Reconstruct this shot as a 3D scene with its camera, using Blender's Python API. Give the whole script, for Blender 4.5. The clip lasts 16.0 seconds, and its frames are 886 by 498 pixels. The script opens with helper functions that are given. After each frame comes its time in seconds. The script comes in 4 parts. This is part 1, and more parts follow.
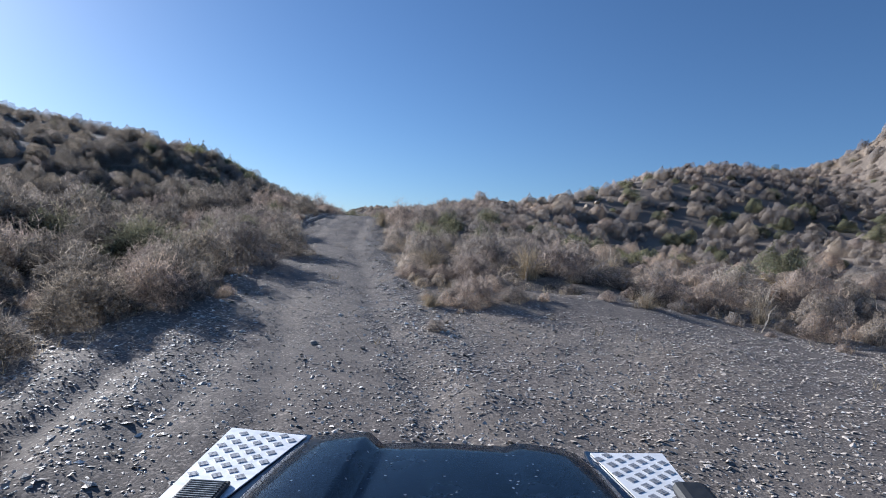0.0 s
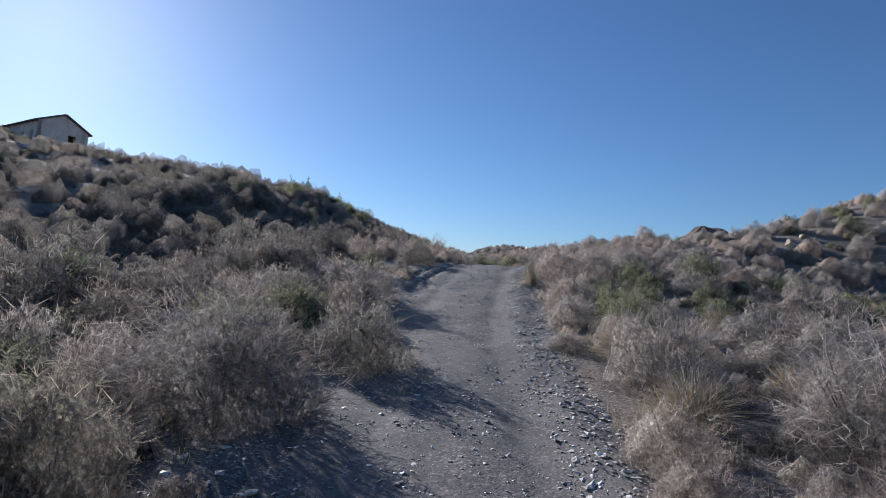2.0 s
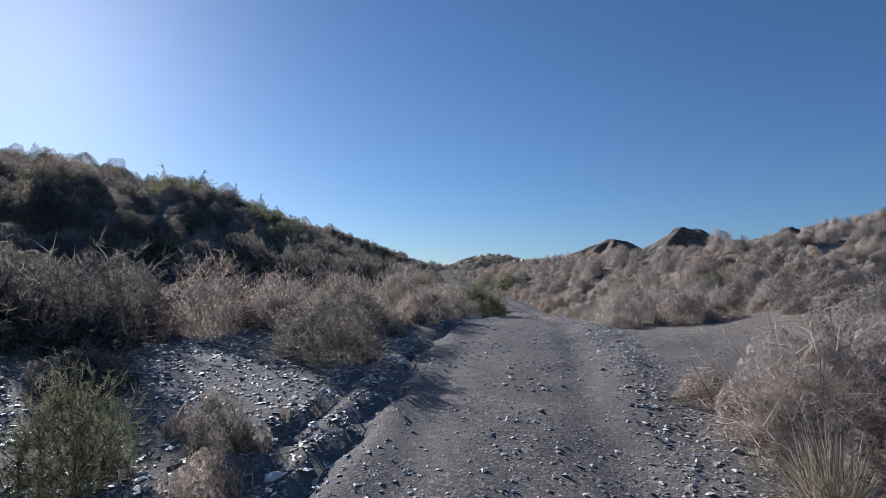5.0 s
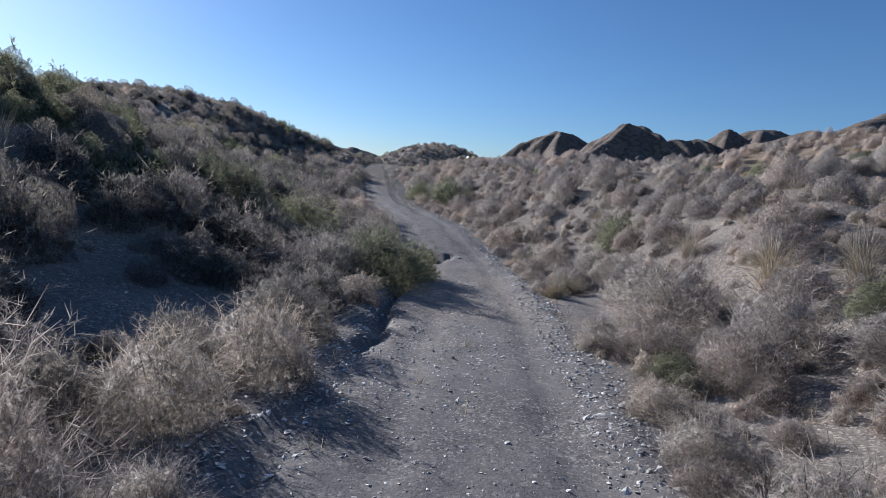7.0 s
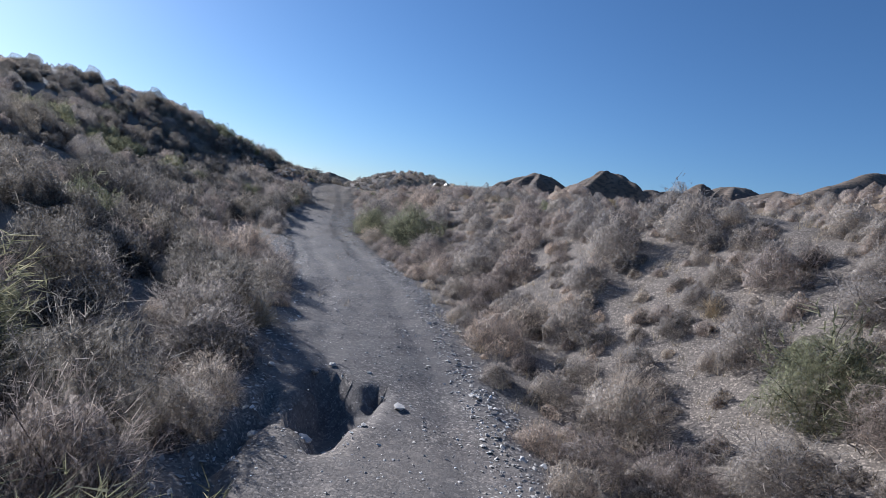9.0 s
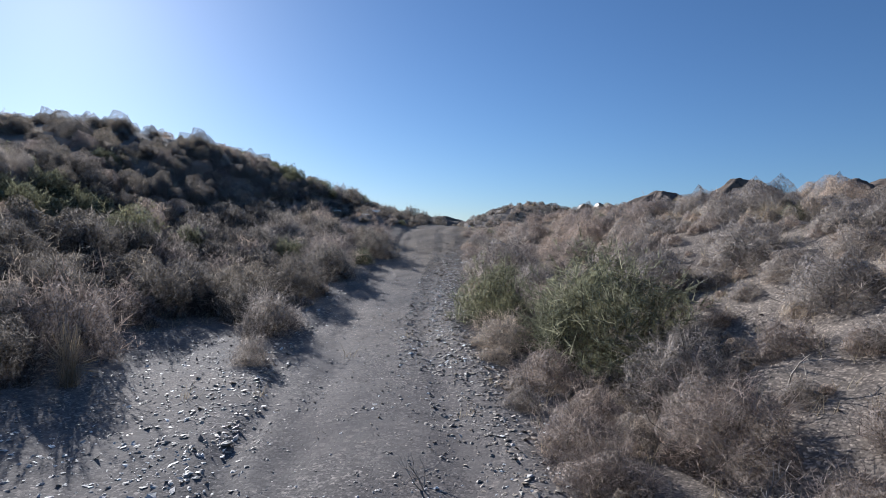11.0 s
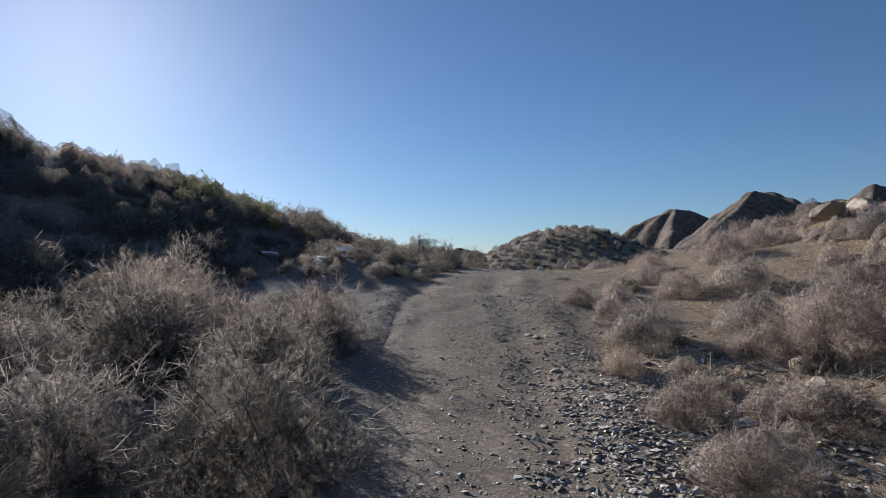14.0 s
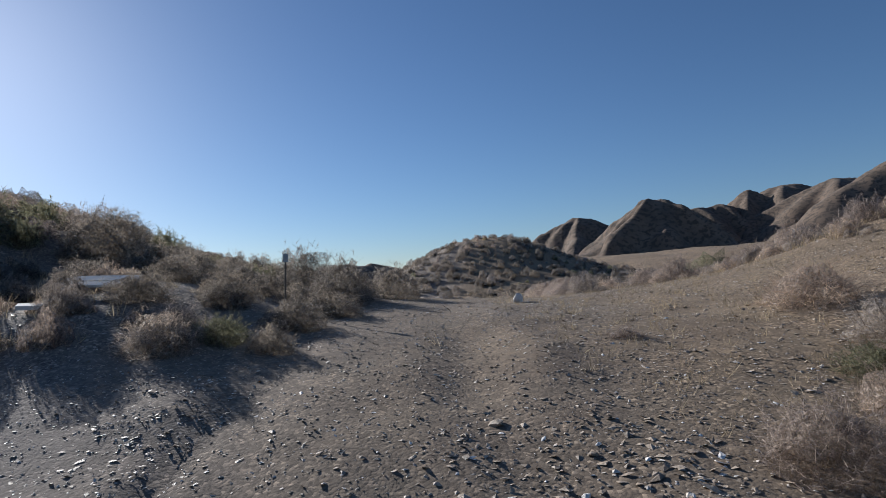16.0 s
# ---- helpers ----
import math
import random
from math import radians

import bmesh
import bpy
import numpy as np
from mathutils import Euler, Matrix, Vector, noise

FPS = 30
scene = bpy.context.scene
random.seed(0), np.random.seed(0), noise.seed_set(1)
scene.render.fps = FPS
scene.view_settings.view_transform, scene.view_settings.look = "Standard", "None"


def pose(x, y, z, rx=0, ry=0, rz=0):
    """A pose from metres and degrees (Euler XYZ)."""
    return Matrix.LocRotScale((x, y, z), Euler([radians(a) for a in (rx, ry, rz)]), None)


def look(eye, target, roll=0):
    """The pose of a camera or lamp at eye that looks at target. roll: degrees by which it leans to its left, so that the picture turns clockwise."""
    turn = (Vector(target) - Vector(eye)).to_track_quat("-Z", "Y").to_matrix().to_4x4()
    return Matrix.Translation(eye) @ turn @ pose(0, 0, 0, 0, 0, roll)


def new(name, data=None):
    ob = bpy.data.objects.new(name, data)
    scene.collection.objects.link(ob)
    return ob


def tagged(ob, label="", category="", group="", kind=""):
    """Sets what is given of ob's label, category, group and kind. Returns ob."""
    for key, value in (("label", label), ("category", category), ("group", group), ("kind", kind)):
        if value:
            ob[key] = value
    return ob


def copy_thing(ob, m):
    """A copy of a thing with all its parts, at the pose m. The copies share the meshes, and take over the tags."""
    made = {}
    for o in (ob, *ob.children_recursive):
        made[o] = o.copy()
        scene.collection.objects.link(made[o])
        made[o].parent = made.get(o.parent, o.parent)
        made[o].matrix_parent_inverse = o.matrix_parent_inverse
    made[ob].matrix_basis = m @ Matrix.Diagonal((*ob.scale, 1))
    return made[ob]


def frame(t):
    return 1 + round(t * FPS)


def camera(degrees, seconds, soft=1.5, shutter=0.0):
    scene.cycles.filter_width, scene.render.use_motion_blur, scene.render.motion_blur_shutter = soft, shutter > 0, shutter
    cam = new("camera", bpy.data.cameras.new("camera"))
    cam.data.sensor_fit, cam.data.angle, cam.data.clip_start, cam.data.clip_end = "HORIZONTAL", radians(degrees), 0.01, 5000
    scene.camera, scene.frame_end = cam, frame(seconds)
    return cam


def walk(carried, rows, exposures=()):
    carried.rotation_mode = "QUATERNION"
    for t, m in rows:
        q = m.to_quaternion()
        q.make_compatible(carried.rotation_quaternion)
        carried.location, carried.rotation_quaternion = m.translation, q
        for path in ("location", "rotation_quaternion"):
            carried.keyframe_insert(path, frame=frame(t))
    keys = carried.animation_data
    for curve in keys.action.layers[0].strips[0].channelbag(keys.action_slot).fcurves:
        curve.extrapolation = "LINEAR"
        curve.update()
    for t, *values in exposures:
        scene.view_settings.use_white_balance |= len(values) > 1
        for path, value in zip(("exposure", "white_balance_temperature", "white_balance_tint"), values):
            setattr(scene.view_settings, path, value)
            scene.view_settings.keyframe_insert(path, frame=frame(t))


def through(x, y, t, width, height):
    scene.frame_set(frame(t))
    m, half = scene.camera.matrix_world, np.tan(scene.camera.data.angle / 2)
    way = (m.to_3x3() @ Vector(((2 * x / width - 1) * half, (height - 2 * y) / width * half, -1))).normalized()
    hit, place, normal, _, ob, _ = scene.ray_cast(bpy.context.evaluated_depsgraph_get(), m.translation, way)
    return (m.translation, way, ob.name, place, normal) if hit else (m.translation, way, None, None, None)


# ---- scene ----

# ---------------------------------------------------------------- camera
LENS = 76.0
PATH = [
    # seconds, x, y, z, yaw to the left, pitch up, roll clockwise
    (0.0, 0.00, -0.00, 1.90, -0.06, -0.04, 4.02),
    (0.5, -0.23, 2.19, 2.04, 5.93, 0.80, 2.58),
    (1.0, -0.62, 4.38, 2.25, 9.06, 1.82, 3.57),
    (1.5, -1.10, 6.46, 2.47, 11.07, 2.20, 3.52),
    (2.0, -1.58, 8.35, 2.68, 12.69, 2.99, 3.46),
    (2.5, -2.05, 10.22, 2.85, 13.72, 2.88, 3.29),
    (3.0, -2.46, 12.16, 3.02, 13.92, 3.40, 3.28),
    (3.5, -2.86, 14.11, 3.25, 13.94, 3.70, 3.24),
    (4.0, -3.20, 16.10, 3.45, 13.23, 4.06, 2.17),
    (4.5, -3.52, 18.10, 3.69, 12.84, 4.55, 1.78),
    (5.0, -3.92, 20.12, 3.96, 10.88, 3.97, 1.51),
    (7.5, -4.46, 31.87, 5.45, 2.35, -8.29, 6.65),
    (8.0, -4.50, 34.27, 5.22, 0.94, -6.86, 8.96),
    (10.5, -6.29, 49.85, 5.22, 9.47, -1.30, 3.19),
    (11.0, -7.18, 53.01, 5.36, 14.80, -1.08, 2.12),
    (11.5, -8.33, 56.04, 5.40, 18.28, -0.66, 3.52),
    (12.0, -9.43, 58.86, 5.44, 20.82, -0.48, 3.00),
    (12.5, -10.38, 61.38, 5.57, 21.80, 0.35, 3.42),
    (13.0, -11.06, 63.72, 5.74, 19.45, 0.99, 3.46),
    (13.5, -11.56, 65.91, 5.93, 17.28, 1.79, 1.56),
    (14.0, -12.00, 67.99, 6.06, 16.18, 2.18, -1.30),
    (14.5, -12.48, 69.93, 6.17, 15.95, 2.83, -4.23),
    (15.0, -12.96, 71.74, 6.31, 15.58, 3.08, -4.47),
    (15.5, -13.36, 73.40, 6.36, 12.99, 3.26, -5.07),
    (16.0, -13.72, 74.86, 6.38, 7.31, 3.22, -4.04),
]


def aim(x, y, z, yaw, pitch, roll):
    a, b = radians(yaw), radians(pitch)
    ahead = Vector((-math.sin(a) * math.cos(b), math.cos(a) * math.cos(b), math.sin(b)))
    eye = Vector((x, y, z))
    return look(eye, eye + ahead, roll)


cam = camera(LENS, 16.0, soft=0.8)
# the clip's camera stops down as the low sun comes into view
EXPOSURES = [(0.0, 0.62, 5700, 10), (0.5, 0.54, 5600, 10), (3.5, 0.48, 5600, 10), (5.0, 0.38, 5650, 10), (8.0, 0.58, 5400, 10), (11.0, 0.48, 5650, 10), (12.5, 0.4, 5850, 10), (14.5, 0.32, 6000, 10), (16.0, 0.26, 6000, 10)]
walk(cam, [(t, aim(*row)) for t, *row in PATH], EXPOSURES)

# ---------------------------------------------------------------- sky and sun
SUN_AZ, SUN_EL = radians(-49.5), radians(21.7)
world = bpy.data.worlds.new("sky")
scene.world = world
world.use_nodes = True
wn = world.node_tree
sky = wn.nodes.new("ShaderNodeTexSky")
sky.sky_type = "NISHITA"
sky.sun_disc = False
sky.sun_elevation, sky.sun_rotation = SUN_EL, SUN_AZ
sky.altitude, sky.air_density, sky.dust_density, sky.ozone_density = 600, 1.0, 0.48, 5.0
wn.nodes["Background"].inputs["Strength"].default_value = 0.066
wn.links.new(sky.outputs["Color"], wn.nodes["Background"].inputs["Color"])
sun = new("sun", bpy.data.lights.new("sun", "SUN"))
sun.data.energy, sun.data.angle, sun.data.color = 5.0, radians(0.53), (1.0, 0.935, 0.85)
toward = Vector((math.sin(SUN_AZ) * math.cos(SUN_EL), math.cos(SUN_AZ) * math.cos(SUN_EL), math.sin(SUN_EL)))
sun.matrix_world = look(toward * 100, (0, 0, 0))

# ---------------------------------------------------------------- materials


def material(name, rough=0.8, metal=0.0):
    m = bpy.data.materials.new(name)
    m.use_nodes = True
    b = m.node_tree.nodes["Principled BSDF"]
    b.inputs["Roughness"].default_value, b.inputs["Metallic"].default_value = rough, metal
    return m, m.node_tree, b


def node(nt, kind, **values):
    n = nt.nodes.new(kind)
    for key, value in values.items():
        n.inputs[key.replace("_", " ")].default_value = value
    return n


def ramp(nt, fac, stops):
    r = nt.nodes.new("ShaderNodeValToRGB")
    els = r.color_ramp.elements
    while len(els) < len(stops):
        els.new(0.5)
    for e, (p, c) in zip(els, stops):
        e.position, e.color = p, (*c, 1)
    nt.links.new(fac, r.inputs["Fac"])
    return r.outputs["Color"]


def mix(nt, fac, a, b, how="MIX"):
    n = nt.nodes.new("ShaderNodeMix")
    n.data_type, n.blend_type = "RGBA", how
    for socket, value in ((n.inputs["Factor"], fac), (n.inputs[6], a), (n.inputs[7], b)):
        if isinstance(value, (int, float, tuple)):
            socket.default_value = (*value, 1) if isinstance(value, tuple) else value
        else:
            nt.links.new(value, socket)
    return n.outputs[2]


def noise_at(nt, scale, detail=4.0, where="Object"):
    c = nt.nodes.new("ShaderNodeTexCoord")
    n = node(nt, "ShaderNodeTexNoise", Scale=scale, Detail=detail, Roughness=0.6)
    nt.links.new(c.outputs[where], n.inputs["Vector"])
    return n.outputs["Fac"]


def bump(nt, bsdf, height, strength, distance):
    b = node(nt, "ShaderNodeBump", Strength=strength, Distance=distance)
    nt.links.new(height, b.inputs["Height"])
    nt.links.new(b.outputs["Normal"], bsdf.inputs["Normal"])


def ground_material():
    """Slate gravel where the ground is open, brown soil and litter in the scrub."""
    m, nt, b = material("gravelly_earth", 0.9)
    coords = nt.nodes.new("ShaderNodeTexCoord")

    def cells(scale):
        v = node(nt, "ShaderNodeTexVoronoi", Scale=scale, Randomness=1.0)
        nt.links.new(coords.outputs["Object"], v.inputs["Vector"])
        tone = nt.nodes.new("ShaderNodeSeparateColor")
        nt.links.new(v.outputs["Color"], tone.inputs["Color"])
        return v, tone.outputs["Red"]

    broad, mid, fine = noise_at(nt, 0.16, 5), noise_at(nt, 1.4, 6), noise_at(nt, 45.0, 6)
    slate = ramp(nt, broad, [(0.35, (0.165, 0.147, 0.134)), (0.52, (0.203, 0.177, 0.156)), (0.68, (0.258, 0.217, 0.178))])
    slate = mix(nt, ramp(nt, mid, [(0.38, (0, 0, 0)), (0.66, (0.75, 0.75, 0.75))]), slate, mix(nt, 1.0, slate, (0.8, 0.78, 0.8), "MULTIPLY"))
    small, small_tone = cells(48.0)
    large_tone = cells(17.0)[1]
    chips = ramp(nt, small_tone, [(0.0, (0.35, 0.34, 0.35)), (0.5, (0.9, 0.9, 0.9)), (0.82, (1.25, 1.24, 1.22)), (1.0, (2.9, 2.85, 2.75))])
    lumps = ramp(nt, large_tone, [(0.0, (0.5, 0.5, 0.52)), (0.6, (1, 1, 1)), (0.9, (1.15, 1.13, 1.1)), (1.0, (2.2, 2.15, 2.05))])
    strewn = ramp(nt, noise_at(nt, 0.8, 4), [(0.36, (0.1, 0.1, 0.1)), (0.62, (0.65, 0.65, 0.65))])
    gravel = mix(nt, strewn, slate, mix(nt, 1.0, slate, chips, "MULTIPLY"))
    gravel = mix(nt, 0.32, gravel, mix(nt, 1.0, gravel, lumps, "MULTIPLY"))
    soil = ramp(nt, broad, [(0.3, (0.155, 0.13, 0.109)), (0.55, (0.215, 0.178, 0.147)), (0.72, (0.29, 0.24, 0.193))])
    soil = mix(nt, 0.7, soil, mix(nt, 1.0, soil, chips, "MULTIPLY"))
    kind = nt.nodes.new("ShaderNodeAttribute")
    kind.attribute_name = "gravel"
    spread_ = node(nt, "ShaderNodeMath")
    spread_.operation = "MULTIPLY_ADD"
    nt.links.new(mid, spread_.inputs[0])
    spread_.inputs[1].default_value = 0.9
    nt.links.new(kind.outputs["Fac"], spread_.inputs[2])
    which = ramp(nt, spread_.outputs[0], [(0.55, (0, 0, 0)), (0.95, (1, 1, 1))])
    ochre = nt.nodes.new("ShaderNodeAttribute")
    ochre.attribute_name = "ochre"
    earth = mix(nt, which, soil, gravel)
    nt.links.new(mix(nt, ochre.outputs["Fac"], earth, mix(nt, 1.0, earth, (1.22, 1.06, 0.8), "MULTIPLY")), b.inputs["Base Color"])
    lift = node(nt, "ShaderNodeMath")
    lift.operation = "MULTIPLY_ADD"
    nt.links.new(small_tone, lift.inputs[0])
    lift.inputs[1].default_value = 0.6
    nt.links.new(fine, lift.inputs[2])
    pebbly = node(nt, "ShaderNodeMath")
    pebbly.operation = "MULTIPLY_ADD"
    nt.links.new(small.outputs["Distance"], pebbly.inputs[0])
    pebbly.inputs[1].default_value = -0.4
    nt.links.new(lift.outputs[0], pebbly.inputs[2])
    b.inputs["Specular IOR Level"].default_value = 0.2
    bump(nt, b, pebbly.outputs[0], 0.4, 0.014)
    return m


def far_material(name, low, high, spot, spot_scale):
    m, nt, b = material(name, 0.95)
    base = ramp(nt, noise_at(nt, 0.02, 8), [(0.35, low), (0.65, high)])
    dots = ramp(nt, noise_at(nt, spot_scale, 3), [(0.48, (0, 0, 0)), (0.58, (1, 1, 1))])
    nt.links.new(mix(nt, dots, base, spot), b.inputs["Base Color"])
    bump(nt, b, noise_at(nt, spot_scale, 6), 0.8, 1.5)
    return m


def plant_material(name, dark, mid, light, through=0.5):
    m, nt, b = material(name, 0.75)
    info = nt.nodes.new("ShaderNodeObjectInfo")
    geo = nt.nodes.new("ShaderNodeNewGeometry")
    per_leaf = ramp(nt, geo.outputs["Random Per Island"], [(0.0, dark), (0.5, mid), (1.0, light)])
    tone = ramp(nt, info.outputs["Random"], [(0.0, (0.72, 0.7, 0.7)), (0.5, (1, 1, 1)), (1.0, (1.2, 1.12, 1.0))])
    patch = ramp(nt, noise_at(nt, 0.85, 3, "Object"), [(0.36, (0.62, 0.62, 0.64)), (0.64, (1.28, 1.23, 1.14))])
    colour = mix(nt, 1.0, mix(nt, 1.0, per_leaf, tone, "MULTIPLY"), patch, "MULTIPLY")
    nt.links.new(colour, b.inputs["Base Color"])
    b.inputs["Specular IOR Level"].default_value = 0.25
    glow = nt.nodes.new("ShaderNodeBsdfTranslucent")
    nt.links.new(colour, glow.inputs["Color"])
    both = nt.nodes.new("ShaderNodeMixShader")
    both.inputs["Fac"].default_value = through
    nt.links.new(b.outputs["BSDF"], both.inputs[1])
    nt.links.new(glow.outputs["BSDF"], both.inputs[2])
    nt.links.new(both.outputs["Shader"], nt.nodes["Material Output"].inputs["Surface"])
    return m


def mass_material(name, dark, light):
    """The close mesh of fine twigs of a shrub: half of it is air."""
    m, nt, b = material(name, 0.95)
    info = nt.nodes.new("ShaderNodeObjectInfo")
    geo = nt.nodes.new("ShaderNodeNewGeometry")
    where = nt.nodes.new("ShaderNodeTexCoord")
    drawn = nt.nodes.new("ShaderNodeMapping")
    drawn.inputs["Scale"].default_value = (1.0, 1.0, 0.45)
    nt.links.new(where.outputs["Object"], drawn.inputs["Vector"])
    fine = node(nt, "ShaderNodeTexNoise", Scale=36.0, Detail=8.0, Roughness=0.8)
    nt.links.new(drawn.outputs["Vector"], fine.inputs["Vector"])
    twigs = ramp(nt, noise_at(nt, 38.0, 4), [(0.36, dark), (0.62, light)])
    one = ramp(nt, geo.outputs["Random Per Island"], [(0.0, (0.72, 0.72, 0.74)), (0.5, (1, 1, 1)), (1.0, (1.25, 1.18, 1.05))])
    tone = ramp(nt, info.outputs["Random"], [(0.0, (0.8, 0.8, 0.8)), (1.0, (1.15, 1.12, 1.06))])
    colour = mix(nt, 1.0, mix(nt, 1.0, twigs, tone, "MULTIPLY"), one, "MULTIPLY")
    nt.links.new(colour, b.inputs["Base Color"])
    b.inputs["Specular IOR Level"].default_value = 0.1
    bump(nt, b, fine.outputs["Fac"], 1.0, 0.08)
    let_through = nt.nodes.new("ShaderNodeBsdfTranslucent")
    nt.links.new(colour, let_through.inputs["Color"])
    both = nt.nodes.new("ShaderNodeMixShader")
    both.inputs["Fac"].default_value = 0.58
    nt.links.new(b.outputs["BSDF"], both.inputs[1])
    nt.links.new(let_through.outputs["BSDF"], both.inputs[2])
    gaps = ramp(nt, fine.outputs["Fac"], [(0.45, (0, 0, 0)), (0.63, (1, 1, 1))])
    air = nt.nodes.new("ShaderNodeBsdfTransparent")
    porous = nt.nodes.new("ShaderNodeMixShader")
    nt.links.new(gaps, porous.inputs["Fac"])
    nt.links.new(air.outputs["BSDF"], porous.inputs[1])
    nt.links.new(both.outputs["Shader"], porous.inputs[2])
    nt.links.new(porous.outputs["Shader"], nt.nodes["Material Output"].inputs["Surface"])
    return m


def stone_material(name, dark, light, pale=(0.8, 0.78, 0.74)):
    m, nt, b = material(name, 0.52)
    b.inputs["Specular IOR Level"].default_value = 0.42
    geo = nt.nodes.new("ShaderNodeNewGeometry")
    info = nt.nodes.new("ShaderNodeObjectInfo")
    pick = node(nt, "ShaderNodeMath")
    pick.operation = "ADD"
    nt.links.new(geo.outputs["Random Per Island"], pick.inputs[0])
    nt.links.new(info.outputs["Random"], pick.inputs[1])
    wrap = node(nt, "ShaderNodeMath")
    wrap.operation = "FRACT"
    nt.links.new(pick.outputs[0], wrap.inputs[0])
    base = ramp(nt, wrap.outputs[0], [(0.0, dark), (0.75, light), (0.9, light), (0.96, pale)])
    grain = ramp(nt, noise_at(nt, 30.0, 6), [(0.3, (0.75, 0.75, 0.75)), (0.7, (1.15, 1.13, 1.1))])
    nt.links.new(mix(nt, 1.0, base, grain, "MULTIPLY"), b.inputs["Base Color"])
    bump(nt, b, noise_at(nt, 60.0, 5), 0.6, 0.01)
    return m


def plain_material(name, colour, rough=0.6, metal=0.0, wear=0.15, scale=12.0):
    m, nt, b = material(name, rough, metal)
    dim = tuple(c * (1 - wear) for c in colour)
    lit = tuple(min(1.0, c * (1 + wear)) for c in colour)
    nt.links.new(ramp(nt, noise_at(nt, scale, 6), [(0.3, dim), (0.7, lit)]), b.inputs["Base Color"])
    r = ramp(nt, noise_at(nt, scale * 2, 4), [(0.3, (rough * 0.85,) * 3), (0.7, (min(1, rough * 1.15),) * 3)])
    nt.links.new(r, b.inputs["Roughness"])
    return m


M_GROUND = ground_material()
M_FAR = far_material("bare_mountain", (0.122, 0.09, 0.067), (0.192, 0.137, 0.098), (0.077, 0.06, 0.047), 0.09)
M_GREY = plant_material("dry_grey_twigs", (0.21, 0.185, 0.168), (0.43, 0.382, 0.345), (0.66, 0.595, 0.54))
M_BROWN = plant_material("dry_brown_twigs", (0.2, 0.163, 0.143), (0.42, 0.35, 0.31), (0.69, 0.6, 0.535))
M_GREEN = plant_material("olive_green_leaves", (0.125, 0.13, 0.085), (0.24, 0.245, 0.16), (0.42, 0.41, 0.29))
M_STRAW = plant_material("straw_grass_blades", (0.230, 0.184, 0.115), (0.437, 0.362, 0.247), (0.667, 0.575, 0.425), 0.35)
M_PALE = plant_material("bleached_dead_wood", (0.3, 0.27, 0.24), (0.45, 0.41, 0.37), (0.62, 0.58, 0.53), 0.0)
M_STEM = plant_material("dark_woody_stems", (0.065, 0.052, 0.043), (0.117, 0.094, 0.078), (0.195, 0.156, 0.130), 0.0)
# olive scrub with the shade of the backlit left hill put into its colour
M_HILL_SHADE = plant_material("olive_scrub_twigs_shade_in_colour", (0.15, 0.135, 0.118), (0.31, 0.28, 0.245), (0.55, 0.5, 0.44), 0.5)
M_HILL_SHADE_MASS = mass_material("olive_scrub_mass_shade_in_colour", (0.18, 0.163, 0.147), (0.45, 0.405, 0.365))
M_GREY_MASS = mass_material("grey_twig_mass", (0.32, 0.285, 0.26), (0.68, 0.61, 0.56))
M_BROWN_MASS = mass_material("brown_twig_mass", (0.33, 0.278, 0.25), (0.7, 0.6, 0.545))
M_GREEN_MASS = mass_material("green_leaf_mass", (0.18, 0.185, 0.115), (0.42, 0.42, 0.28))
M_STRAW_MASS = mass_material("straw_grass_mass", (0.3, 0.245, 0.155), (0.62, 0.53, 0.37))
M_STONE = stone_material("slate_stone", (0.24, 0.207, 0.178), (0.68, 0.61, 0.535))
M_TAN = stone_material("tan_gravel", (0.3, 0.255, 0.21), (0.68, 0.6, 0.52))
M_BANK = stone_material("brown_bank_stone", (0.19, 0.15, 0.112), (0.52, 0.42, 0.315))
M_ROCK = stone_material("ochre_rock", (0.28, 0.212, 0.14), (0.5, 0.385, 0.26), (0.56, 0.46, 0.34))

# ---------------------------------------------------------------- shape of the land
ROAD_Y = np.array([-60, 0, 6.5, 12, 18, 24, 32, 36, 42, 46, 50, 54, 58, 62, 66, 70, 75, 80, 86, 100, 130, 4000.0])
ROAD_X = np.array([0, 0, -1.1, -2.4, -3.5, -4.2, -4.5, -4.5, -4.9, -5.4, -6.3, -7.5, -9.1, -10.6, -11.6, -12.5, -13.7, -15.1, -15.9, -18, -20, -20.0])
RISE_Y = np.array([-60, -30, 0, 7, 11, 16, 20, 25.5, 28, 30, 32, 34.3, 38, 42, 46, 50, 54, 58, 61.4, 66, 70, 72, 75, 78, 80, 86, 92, 102, 125, 4000.0])
RISE_Z = np.array([-2, -1.6, 0, 0.6, 1.0, 1.52, 2.05, 2.98, 3.22, 3.33, 3.33, 3.25, 3.05, 2.97, 3.0, 3.2, 3.4, 3.55, 3.67, 4.05, 4.4, 4.65, 5.0, 5.65, 5.95, 5.95, 5.3, 4.2, 3.6, 3.6])
DENSE = np.arange(-60, 140, 0.25)
SOFT = np.exp(-0.5 * (np.arange(-16, 17) * 0.25 / 1.3) ** 2)
SOFT /= SOFT.sum()
SMOOTH_X = np.convolve(np.pad(np.interp(DENSE, ROAD_Y, ROAD_X), 16, mode="edge"), SOFT, "valid")
SMOOTH_Z = np.convolve(np.pad(np.interp(DENSE, RISE_Y, RISE_Z), 16, mode="edge"), SOFT, "valid")
